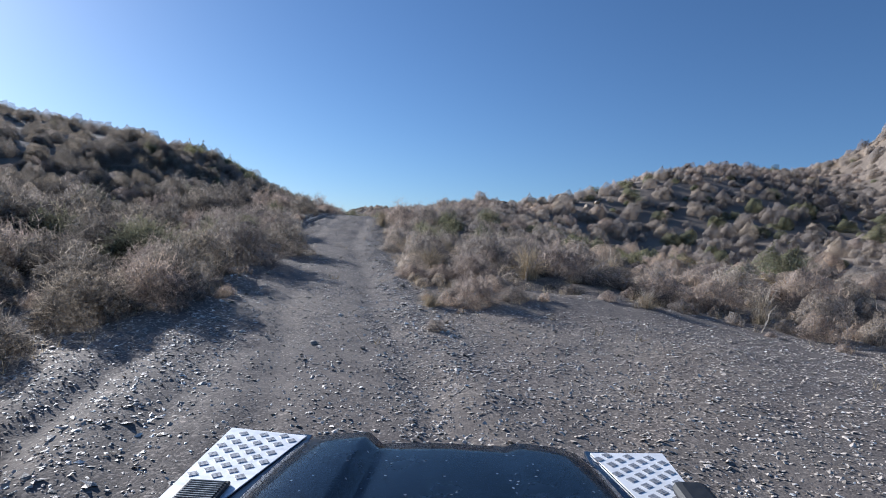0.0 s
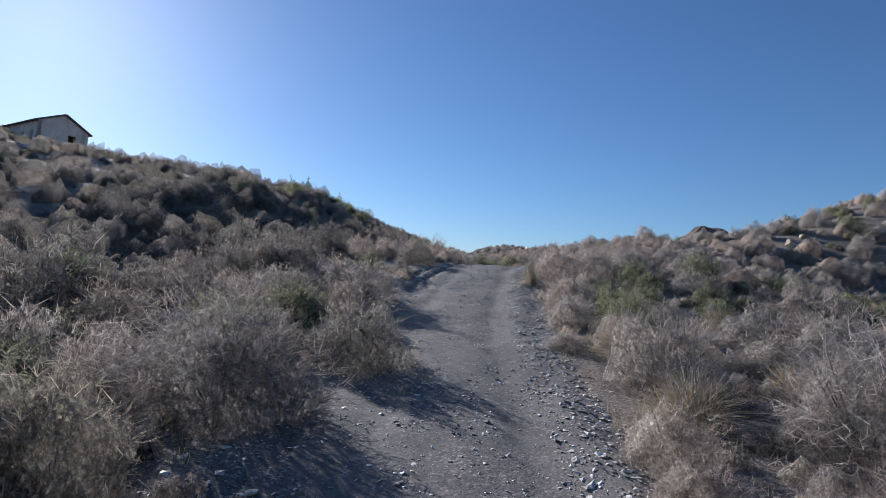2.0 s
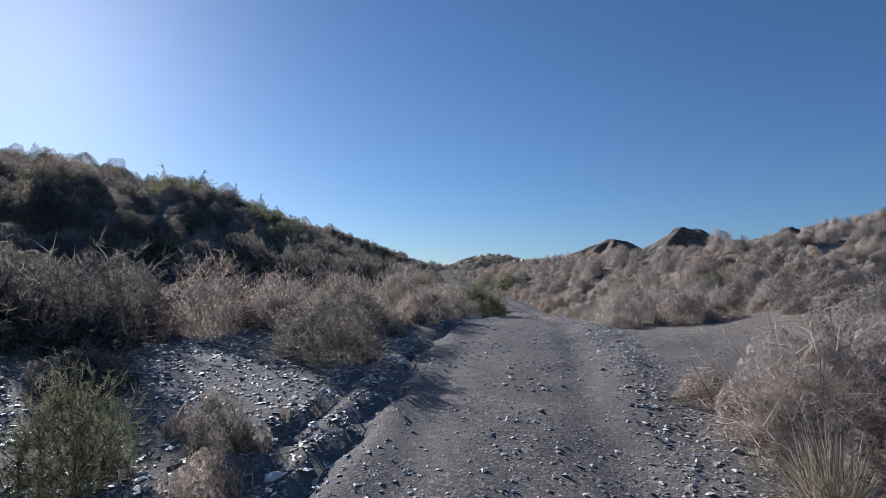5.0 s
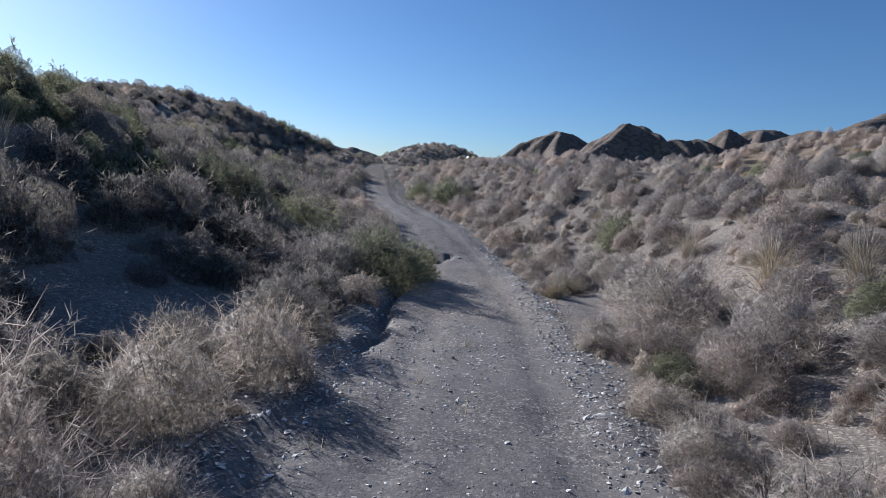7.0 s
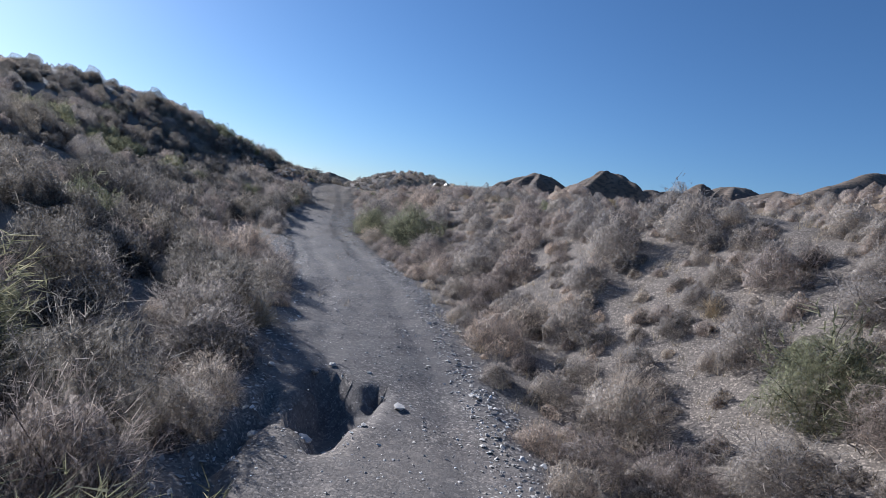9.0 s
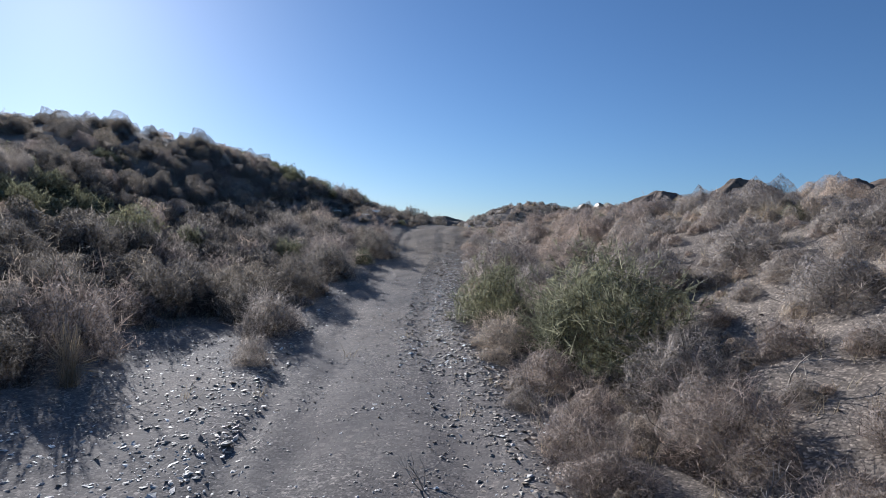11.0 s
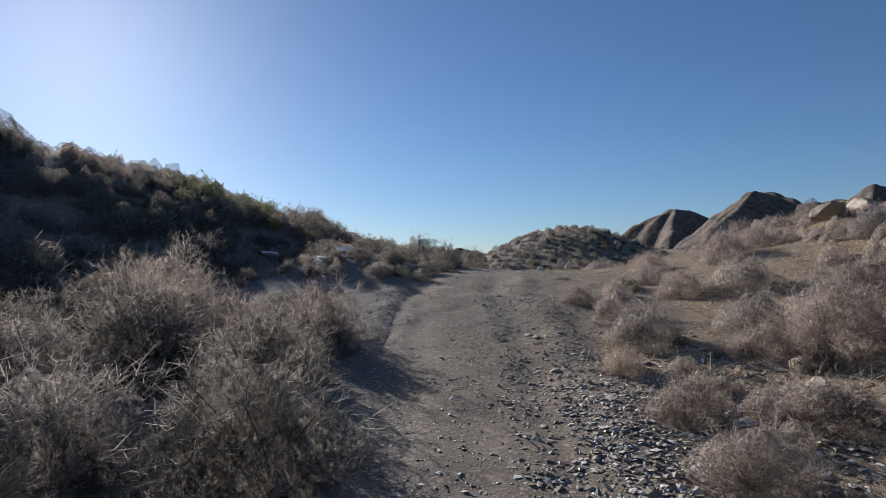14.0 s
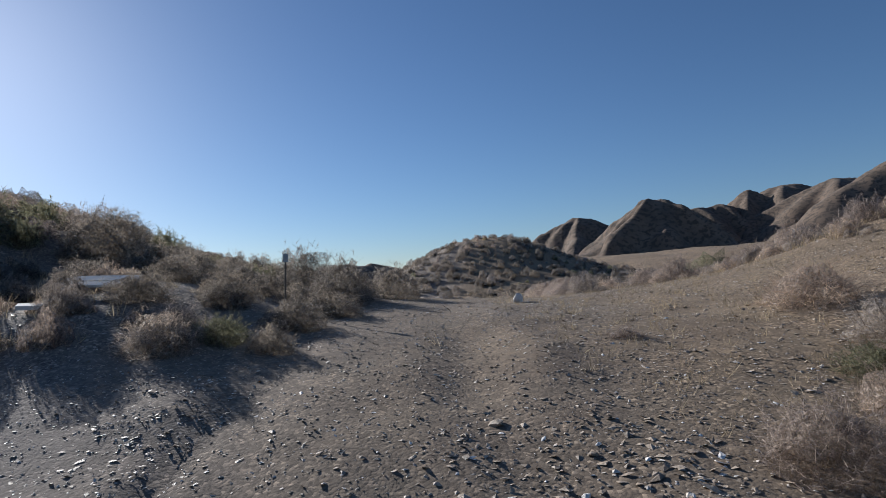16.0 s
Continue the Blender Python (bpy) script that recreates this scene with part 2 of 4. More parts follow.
# hills: centre x, y, half-widths, turn, height
HILLS = [
    (-75.1, 140.6, 82.1, 15.0, -1.43, 13.07), (-35.1, 40.9, 10.4, 12.2, -2.79, 2.83), (-78.5, 51.2, 13.2, 16.7, -0.38, 6.66),
    (-36.9, 99.9, 6.9, 23.9, -2.89, 4.94), (25.2, 65.3, 12.7, 34.4, 2.03, 9.32), (44.1, 91.0, 5.9, 8.3, 0.24, 4.73),
    (14.4, 35.0, 8.2, 18.4, 3.34, -3.8), (10.9, 65.2, 12.8, 6.8, 0.6, -6.72), (53.8, 51.7, 6.0, 19.7, -3.39, 18.16),
    (-18.6, 165.0, 11.5, 13.0, 0.0, 9.1), (-32.6, 71.5, 9.0, 8.8, 0.0, 1.13), (-30.0, 60.0, 10.0, 10.0, 0.0, -0.62),
    (-22.0, 75.0, 7.0, 10.0, 0.0, -0.27), (15.0, 75.0, 8.0, 8.0, 0.0, 0.36), (-50.0, 75.0, 12.0, 12.0, 0.0, 0.16),
]
# small rises beside the track: centre, half-widths, height
KNOLLS = [
    (-20.6, 87.5, 2.8, 4.5, 0.75), (-25.0, 85.0, 4.0, 5.0, 1.0), (-57.0, 87.0, 7.5, 8.0, -4.24), (-62.0, 80.0, 9.0, 9.0, 0.31), (-23.4, 84.3, 1.8, 2.4, 0.52),
    (-55.0, 182.0, 15.0, 20.0, -1.97), (-27.0, 158.0, 7.0, 8.0, 0.19), (-18.3, 80.8, 1.0, 1.3, 0.5), (-24.0, 43.0, 5.0, 4.0, 0.4), (-12.5, 44.5, 2.6, 4.5, 0.05),
    (-20.5, 52.5, 3.0, 4.0, -1.09), (-32.0, 84.0, 6.0, 5.0, -1.05), (-6.8, 83.6, 2.0, 2.6, 0.6), (-19.8, 80.4, 1.2, 1.5, -0.28), (13.0, 16.0, 5.0, 6.0, 1.3),
    (22.5, 78.0, 4.0, 4.0, 0.96), (8.5, 79.0, 5.0, 4.5, -0.76), (3.0, 48.6, 3.6, 3.4, -1.22), (-72.0, 108.0, 12.0, 9.0, -4.47), (-36.5, 79.0, 3.5, 3.0, 0.42),
    (-22.5, 80.0, 3.0, 4.0, -0.18), (2.0, 80.0, 4.0, 5.0, 0.17), (-25.0, 32.0, 6.0, 6.0, -0.19), (-17.0, 49.5, 3.2, 4.5, -1.0),
]


def road_x(y):
    return np.interp(y, DENSE, SMOOTH_X)


def lattice(i, j, seed):
    h = np.sin(i * 127.1 + j * 311.7 + seed * 74.7) * 43758.5453
    return h - np.floor(h)


def waves(x, y, seed=0):
    """Smooth noise in -1 to 1."""
    i, j = np.floor(x), np.floor(y)
    u, v = x - i, y - j
    u, v = u * u * (3 - 2 * u), v * v * (3 - 2 * v)
    a = lattice(i, j, seed) * (1 - u) + lattice(i + 1, j, seed) * u
    b = lattice(i, j + 1, seed) * (1 - u) + lattice(i + 1, j + 1, seed) * u
    return 2 * (a * (1 - v) + b * v) - 1


def rough(x, y, seed=0, octaves=4):
    total, gain = 0, 1.0
    for k in range(octaves):
        total = total + gain * waves(x * 2.03**k, y * 2.03**k, seed + k)
        gain *= 0.5
    return total


def step(a, b, v):
    t = np.clip((v - a) / (b - a), 0, 1)
    return t * t * (3 - 2 * t)


# bare gravel: centre beside the track, centre along, half-widths
BARE = [(5.0, 2.0, 6.3, 8.6), (2.6, 29, 1.9, 2.8), (-3.3, 25.8, 1.6, 2.0), (2.7, 40, 1.0, 2.3), (-2.7, 57.6, 1.6, 4.2), (-2.6, 77.5, 2.1, 1.5), (-1.9, 5.5, 0.9, 3.6),
        (3.2, 81, 3.0, 6.0), (1.0, 91, 3.5, 8), (-8, -6, 7, 7.5), (-6.2, 46.8, 1.0, 1.6), (-3.7, 23.1, 1.7, 1.4), (-4.4, 36.2, 1.4, 1.6)]


def open_ground(o, y):
    """How bare the ground is: 1 on the track and on gravel, 0 in the scrub."""
    out = step(1.85, 1.45, np.abs(o + 0.05)) * (y < 100)
    for a, b, ra, rb in BARE:
        out = np.maximum(out, step(1.15, 0.85, np.hypot((o - a) / ra, (y - b) / rb)))
    return out


PIT = (-6.1, 46.2)


def land(x, y, detail=True):
    """Height of the ground."""
    x, y = np.asarray(x, float), np.asarray(y, float)
    o = x - road_x(y)
    side = np.abs(o)
    z = np.interp(y, DENSE, SMOOTH_Z) + 0.03 * np.clip(side - 3, 0, 30)
    toe = 3.0 * step(15, 20, y) * step(35, 29, y)
    w = np.where(o < 0, step(2.5 + toe, 13.5 + 0.6 * toe, side), step(2.5, 8.5, side))
    hills = 0
    for cx, cy, sx, sy, a, h in HILLS:
        c, s = math.cos(a), math.sin(a)
        u, v = (c * (x - cx) + s * (y - cy)) / sx, (-s * (x - cx) + c * (y - cy)) / sy
        hills = hills + h * np.exp(-0.5 * (u * u + v * v))
    z = z + hills * np.maximum(w, step(95, 120, y))
    for cx, cy, sx, sy, h in KNOLLS:
        z = z + h * np.exp(-0.5 * (((x - cx) / sx) ** 2 + ((y - cy) / sy) ** 2))
    away = np.hypot(x + 8, y - 45)
    z = z + 0.028 * np.clip(away - 170, 0, 4000) * step(150, 400, away)
    z = z + step(90, 250, away) * rough(x / 60, y / 60, 40) * 3.0
    if detail:
        wild = step(1.3, 4.0, side) * (1 - 0.75 * open_ground(o, y))
        z = z + wild * (0.16 * rough(x / 2.6, y / 2.6, 3) + 0.05 * rough(x / 0.6, y / 0.6, 9, 3))
        z = z + (1 - wild) * (0.018 * rough(x / 0.8, y / 0.8, 5, 3) + 0.008 * rough(x / 0.2, y / 0.2, 7, 2))
        near = step(-12, -6, y) * step(86, 78, y)
        wander = 0.12 * waves(y / 3.0, y * 0, 21) + 0.06 * waves(y / 0.9, y * 0, 22)
        for rut in (-0.72, 0.74):
            z = z - near * 0.035 * np.exp(-((o - rut - wander) / 0.2) ** 2)
        # worn gully and low bank along the left edge, stony berm along the right
        edge = o + 1.3 + wander * 1.5 + 0.12 * rough(x / 0.5, y / 0.5, 24, 2)
        cut = near * step(0.25, 0.75, waves(y / 4.0, y * 0, 31) * 0.6 + 0.5) + 1.6 * step(36, 38.5, y) * step(47, 45.5, y)
        z = z - np.clip(cut, 0, 1.8) * 0.055 * np.exp(-((edge - 0.06) / 0.1) ** 2)
        z = z - 0.13 * step(1, 4, y) * step(15, 11, y) * np.exp(-((o + 1.9 + wander * 2.5) / 0.17) ** 2) * (0.8 + 0.3 * waves(y / 3.1, y * 0, 37))
        z = z - 0.13 * step(35.5, 37, y) * step(46.5, 45.5, y) * np.exp(-((edge - 0.06) / 0.12) ** 2)
        z = z - 0.09 * step(20.5, 22.5, y) * step(33, 30, y) * np.exp(-((edge - 0.04) / 0.1) ** 2)
        z = z - 0.1 * step(20.5, 22.5, y) * step(29, 27, y) * np.exp(-((edge + 0.52 - 0.08 * (26 - y)) / 0.11) ** 2)
        z = z + near * 0.05 * step(0.1, -0.4, edge) * (0.7 + 0.7 * waves(y / 2.2, y * 0, 33))
        z = z + near * 0.03 * np.exp(-((o - 1.32 - wander) / 0.22) ** 2) * (1 + waves(y / 1.3, y * 0, 35))
        hole = np.hypot((x - PIT[0] + 0.25 * (y - PIT[1])) / 0.55, (y - PIT[1]) / 0.95) + 0.45 * rough(x * 2.2, y * 2.2, 51, 4)
        z = z - step(1.05, 0.6, hole) * (0.4 + 0.07 * rough(x * 3, y * 3, 57, 3))
    return z


def linked(name, verts, faces, mat, parent=None, smooth=False):
    me = bpy.data.meshes.new(name)
    me.from_pydata(np.asarray(verts).tolist(), [], faces if isinstance(faces, list) else np.asarray(faces).tolist())
    me.materials.append(mat)
    if smooth:
        me.shade_smooth()
    ob = new(name, me)
    ob.parent = parent
    return ob


def grid_faces(nu, nv):
    i = np.arange(nu * nv).reshape(nv, nu)
    return np.stack([i[:-1, :-1], i[:-1, 1:], i[1:, 1:], i[1:, :-1]], -1).reshape(-1, 4)


def spread(a, b, first, growth, last):
    """Ever wider steps from a outward to b."""
    out, d = [a], first
    while abs(out[-1] - a) < abs(b - a):
        out.append(out[-1] + math.copysign(d, b - a))
        d = min(d * growth, last)
    return out[1:]


side_lines = np.array(sorted(list(np.arange(-3.2, 3.21, 0.11)) + spread(3.2, 2600, 0.1, 1.07, 120) + spread(-3.2, -2600, 0.1, 1.07, 120)))
long_lines = np.array(sorted(list(np.arange(-4, 86, 0.19)) + spread(86, 3600, 0.13, 1.05, 120) + spread(-4, -700, 0.2, 1.12, 80)))
oo, yy = np.meshgrid(side_lines, long_lines)
xx = road_x(yy) + oo
ground = linked("ground", np.stack([xx, yy, land(xx, yy)], -1).reshape(-1, 3), grid_faces(len(side_lines), len(long_lines)), M_GROUND, smooth=True)
cover = ground.data.attributes.new("gravel", "FLOAT", "POINT")
cover.data.foreach_set("value", open_ground(oo, yy).ravel().astype(np.float32))
brown = ground.data.attributes.new("ochre", "FLOAT", "POINT")
brown.data.foreach_set("value", (step(62, 76, yy) * step(-3.0, 0.5, oo) * (0.8 + 0.2 * waves(xx / 1.7, yy / 1.7, 83))).ravel().astype(np.float32))
tagged(ground, "grey-brown gravelly earth with a worn wheel track", "ground", kind="structure")


def mountain(name, label, peaks, size, seed):
    """One far mountain, from cones (x, y, top, foot radius, shape)."""
    cx, cy = peaks[0][0], peaks[0][1]
    n = 110
    gx, gy = np.meshgrid(np.linspace(-size, size, n) + cx, np.linspace(-size, size, n) + cy)
    z = np.full(gx.shape, -1e9)
    for px, py, top, foot, blunt in peaks:
        a = np.arctan2(gy - py, gx - px)
        d = np.hypot(gx - px, gy - py) * (1 + 0.14 * np.sin(5 * a + seed) + 0.1 * np.sin(9 * a + 2 * seed) + 0.12 * rough((gx - px) / foot * 2, (gy - py) / foot * 2, seed))
        e = blunt * foot
        z = np.maximum(z, top * (1 - (np.sqrt(d * d + e * e) - e) / foot * (1 + blunt)))
    z = z + np.clip(z, 0, 60) * 0.09 * rough(gx / size * 9, gy / size * 9, seed + 5, 5)
    base = land(gx, gy, False)
    z = np.where(z < base - 30, base - 30, z)
    return tagged(linked(name, np.stack([gx, gy, z], -1).reshape(-1, 3), grid_faces(n, n), M_FAR, smooth=True), label, "mountain", kind="structure")


def at(az, el, away, eye=(-8.0, 45.0, 5.0)):
    a = radians(az)
    return eye[0] + away * math.sin(a), eye[1] + away * math.cos(a), eye[2] + away * math.tan(radians(el))


def cone(az, el, away, half, shape=0.3):
    return (*at(az, el, away), away * math.tan(radians(half)), shape)


mountain("mountain_1", "bare brown pointed hill in the distance", [cone(12.9, 6.4, 1500, 8.5, 0.12)], 300, 60)
mountain("mountain_2", "dark rounded bare hill in the distance", [cone(6.2, 5.2, 2300, 7.0, 0.3)], 380, 70)
mountain("mountain_3", "row of small dark rocky summits far away", [cone(16.6, 5.0, 2400, 6, 0.2), cone(18.4, 5.1, 2500, 6, 0.2)], 420, 80)
mountain("mountain_4", "jagged brown mountain ridge far away", [cone(21.0, 6.15, 2600, 7, 0.06), cone(23.6, 6.2, 2700, 9, 0.25), cone(27.3, 6.1, 2500, 9, 0.3)], 640, 90)
mountain("mountain_5", "broad brown mountain far away", [cone(36.0, 8.3, 2200, 15, 0.3)], 720, 100)
mountain("mountain_6", "low dark scrub-covered hill in the distance", [cone(-17.6, 2.4, 420, 8, 0.5), cone(-14.8, 2.0, 460, 8, 0.5)], 110, 110)

# ---------------------------------------------------------------- plants
RNG = np.random.default_rng(11)


def ribbons(base, tip, width, bend=0.12, parts=2, rng=RNG):
    """Thin bent strips from base to tip points (n x 3): verts and faces."""
    n = len(base)
    along = tip - base
    length = np.linalg.norm(along, axis=1, keepdims=True)
    sideways = np.cross(along, rng.normal(size=(n, 3)))
    sideways /= np.linalg.norm(sideways, axis=1, keepdims=True) + 1e-9
    bow = rng.normal(size=(n, 3)) * length * bend
    rows = []
    for k in range(parts + 1):
        t = k / parts
        mid = base + along * t + bow * (4 * t * (1 - t))
        half = sideways * (np.asarray(width).reshape(-1, 1) * (1 - 0.7 * t) * 0.5)
        rows += [mid - half, mid + half]
    verts = np.stack(rows, 1).reshape(-1, 3)
    q = np.arange(n)[:, None] * 2 * (parts + 1)
    faces = np.concatenate([q + 2 * k + np.array([[0, 1, 3, 2]]) for k in range(parts)], 0)
    return verts, faces


def spikes(base, tip, width, rng=RNG):
    """Thin pointed twigs, one triangle each."""
    n = len(base)
    side = np.cross(tip - base, rng.normal(size=(n, 3)))
    side *= (np.asarray(width).reshape(-1, 1) * 0.5) / (np.linalg.norm(side, axis=1, keepdims=True) + 1e-9)
    return np.stack([base - side, base + side, tip], 1).reshape(-1, 3), np.arange(3 * n).reshape(-1, 3)


def lumpy(d, phase):
    """Radius of a shrub's uneven outline in the directions d."""
    a = np.arctan2(d[:, 1], d[:, 0])
    return 1 + 0.13 * np.sin(3 * a + phase) + 0.1 * np.sin(5 * a + 4 * d[:, 2] + 2 * phase) + 0.09 * np.sin(9 * d[:, 2] + 2 * a - phase)


def dome(n, r, h, rng, inner, phase):
    """Points in the outer part of a lumpy dome, and their outward directions."""
    d = rng.normal(size=(n, 3))
    d[:, 2] = np.abs(d[:, 2]) * 1.05 + 0.03
    d /= np.linalg.norm(d, axis=1, keepdims=True)
    k = (inner + (1 - inner) * rng.uniform(0, 1, n) ** 0.6) * lumpy(d, phase)
    return d * k[:, None] * [r, r, h], d


def joined(chunks):
    verts, faces, start = [], [], 0
    for v, f in chunks:
        verts.append(v)
        faces.append(f + start)
        start += len(v)
    return np.concatenate(verts), np.concatenate(faces)


def core_of(rng, phase, r, h, around=10, rings=4):
    """The close twigs of a shrub: lumpy domes, one within the other."""
    a = np.arange(around) * 2 * math.pi / around
    lifts = np.linspace(-0.15, 1.32 - 0.9 / rings**2 * 2, rings)
    d = np.concatenate([np.stack([np.cos(a + k * 0.3) * math.cos(e), np.sin(a + k * 0.3) * math.cos(e), np.full(around, math.sin(e))], 1) for k, e in enumerate(lifts)] + [[[0, 0, 1.0]]])
    i = np.arange(around)
    j = (i + 1) % around
    bands = [np.stack([i, j, j + around, i + around], 1) + k * around for k in range(rings - 1)]
    dome_faces = np.concatenate(bands + [np.stack([i + (rings - 1) * around, j + (rings - 1) * around, np.full(around, rings * around), i * 0 - 1], 1)])
    verts = [d * (lumpy(d, phase + turn) * rng.uniform(1.0 - 0.13 * k, 1.0 + 0.09 * k, len(d)))[:, None] * [r * k, r * k, h * k] for k, turn in ((1.0, 0.0), (0.84, 1.3), (0.62, 2.9))]
    return np.concatenate(verts), np.concatenate([np.where(dome_faces < 0, -1, dome_faces + k * len(d)) for k in range(3)])


def faces_of(f):
    """Faces as lists; -1 marks a corner that is not there."""
    return [[k for k in q if k >= 0] for q in f.tolist()]


def sprigs(n, per, r, h, rng, phase, up, reach, width, inner=0.6):
    """Fine twigs in small sprays over a lumpy dome: each spray has a stem and side twigs."""
    spot, d = dome(n, r, h, rng, inner, phase)
    way = d + [0, 0, up] + rng.normal(0, 0.28, (n, 3))
    way /= np.linalg.norm(way, axis=1, keepdims=True)
    long = reach * rng.uniform(0.6, 1.35, (n, 1))
    foot = spot - way * long * 0.65
    stem = spikes(foot, foot + way * long, np.full(n, width * 1.3), rng)
    along = rng.uniform(0.1, 0.85, (n * per, 1)) * np.repeat(long, per, 0)
    start = np.repeat(foot, per, 0) + np.repeat(way, per, 0) * along
    turn = np.repeat(way, per, 0) + rng.normal(0, 1.0, (n * per, 3))
    tip = start + turn * np.repeat(long, per, 0) * rng.uniform(0.2, 0.5, (n * per, 1))
    return joined([stem, spikes(start, tip, width * rng.uniform(0.7, 1.3, n * per), rng)])


# sprays, twigs a spray, twig width and size of the inner mass, by nearness
LEVELS = ((620, 8, 0.0026, 18, 8), (360, 8, 0.0034, 15, 7), (130, 7, 0.0058, 12, 6), (55, 6, 0.0085, 10, 5))


def shrub_mesh(kind, rng, level):
    """Branches, inner mass and crown of one shrub, 1 m wide and 0.75 m high."""
    r, h, phase = 0.48, 0.72, rng.uniform(0, 6)
    main, _ = dome(26, r, h, rng, 0.5, phase)
    foot = np.stack([rng.normal(0, 0.05, 26), rng.normal(0, 0.05, 26), np.full(26, -0.06)], 1)
    branch = ribbons(foot, main * 1.04, np.full(26, 0.01), 0.06, 2, rng)
    n, per, width, around, rings = LEVELS[level]
    full, inner = (0.86, 0.75) if kind == "shade_toned" else (0.8, 0.68)
    mass = core_of(rng, phase, r * full, h * full, around, rings)
    up, reach, stout = {"grey": (0.15, 0.12, 1.0), "brown": (0.5, 0.14, 0.95), "shade_toned": (0.15, 0.1, 1.1), "green": (0.35, 0.09, 1.9)}[kind]
    return branch, mass, sprigs(n, per, r, h, rng, phase, up, reach, width * stout, inner)


def tussock_mesh(rng, blades, spread_=1.0, rise=0.72):
    a, lean = rng.uniform(0, 2 * math.pi, blades), rng.uniform(0.05, 1.0, blades) ** 0.7 * spread_
    base = np.stack([rng.normal(0, 0.06, blades), rng.normal(0, 0.06, blades), np.full(blades, -0.03)], 1)
    tip = np.stack([np.cos(a) * lean * 0.5, np.sin(a) * lean * 0.5, rise - 0.55 * lean**2 + rng.normal(0, 0.08, blades)], 1)
    mid = (base + tip) / 2 + [0, 0, 0.14]
    return joined([ribbons(base, mid, rng.uniform(0.005, 0.009, blades), 0.02, 1, rng), ribbons(mid, tip, rng.uniform(0.004, 0.007, blades), 0.06, 1, rng)])


KINDS = {
    "grey": ("grey_shrub", "dry grey-brown twiggy shrub on stony ground", "shrub", (M_GREY, M_GREY_MASS), "grey shrubs of the slope"),
    "brown": ("broom_shrub", "dry reddish-brown feathery broom shrub on stony ground", "shrub", (M_BROWN, M_BROWN_MASS), "brown shrubs of the slope"),
    "green": ("green_shrub", "olive-green leafy shrub on stony ground", "shrub", (M_GREEN, M_GREEN_MASS), "green shrubs of the slope"),
    # same shrub form in tones darkened to stand for hillside shade
    "shade_toned": ("dark_shrub", "olive-brown rounded shrub on the hillside, shade put into its colour", "shrub", (M_HILL_SHADE, M_HILL_SHADE_MASS), "dark shrubs of the hillside"),
    "straw": ("grass_tussock", "straw-coloured tussock of dry esparto grass", "grass tussock", M_STRAW, "grass tussocks of the slope"),
}


def plant(kind, seed, level):
    rng = np.random.default_rng(seed)
    name, label, category, mat, group = KINDS[kind]
    root = tagged(new(name), label, category, group)
    if kind == "straw":
        linked("leafage", *tussock_mesh(rng, (600, 460, 220, 110)[level]), mat, root)
        linked("seed_stalk", *tussock_mesh(rng, (90, 70, 40, 20)[level], 0.5, 0.95), M_PALE, root)["label"] = "bleached upright seed stalks"
    else:
        branch, mass, crown = shrub_mesh(kind, rng, level)
        linked("branchwork", *branch, M_STEM, root)
        verts = np.concatenate([mass[0], crown[0]])
        leafage = linked("crown", verts, faces_of(mass[1]) + (crown[1] + len(mass[0])).tolist(), mat[0], root, smooth=True)
        leafage.data.materials.append(mat[1])
        leafage.data.polygons.foreach_set("material_index", np.repeat([1, 0], [len(mass[1]), len(crown[1])]).astype(np.int32))
    return root


MODELS = {(k, level): [plant(k, 100 * i + 10 * level + s, level) for s in range(n if level else 2)] for i, (k, n) in enumerate((("grey", 4), ("brown", 4), ("green", 3), ("straw", 3), ("shade_toned", 4))) for level in range(4) if (k, level) != ("straw", 0)}
used = set()


def put(kind, x, y, wide, high, rng, sink=0.05):
    """Stand one plant at x, y: width and height in metres."""
    off = abs(x - float(road_x(y)))
    near_by = 6.0 if y > 68 else 3.5
    level = 0 if wide > 1.95 and off < 7 and kind != "straw" else 1 if off < near_by else 2 if off < 7.5 else 3
    models = MODELS[kind, level]
    model = models[rng.integers(len(models))]
    m = pose(x, y, float(land(x, y)) - sink, rng.normal(0, 4), rng.normal(0, 4), rng.uniform(0, 360)) @ Matrix.Diagonal((wide, wide, high / 0.75, 1))
    ob = model if model.name not in used else copy_thing(model, m)
    used.add(ob.name)
    ob.matrix_basis = m
    return ob


def scatter(cell, o0, o1, y0, y1, rng):
    """Jittered spots over a stretch of land."""
    gx, gy = np.meshgrid(np.arange(o0, o1, cell), np.arange(y0, y1, cell))
    o = (gx + rng.uniform(-0.65, 0.65, gx.shape) * cell).ravel()
    y = (gy + rng.uniform(-0.65, 0.65, gy.shape) * cell).ravel()
    return o, y


def kind_at(x, y, rng):
    g = waves(x / 7, y / 7, 61) + rng.normal(0, 0.4)
    if g > 0.85:
        return "green"
    b = waves(x / 5, y / 5, 63) + rng.normal(0, 0.5)
    return "brown" if b > 0.0 else "straw" if b < -1.05 else "grey"


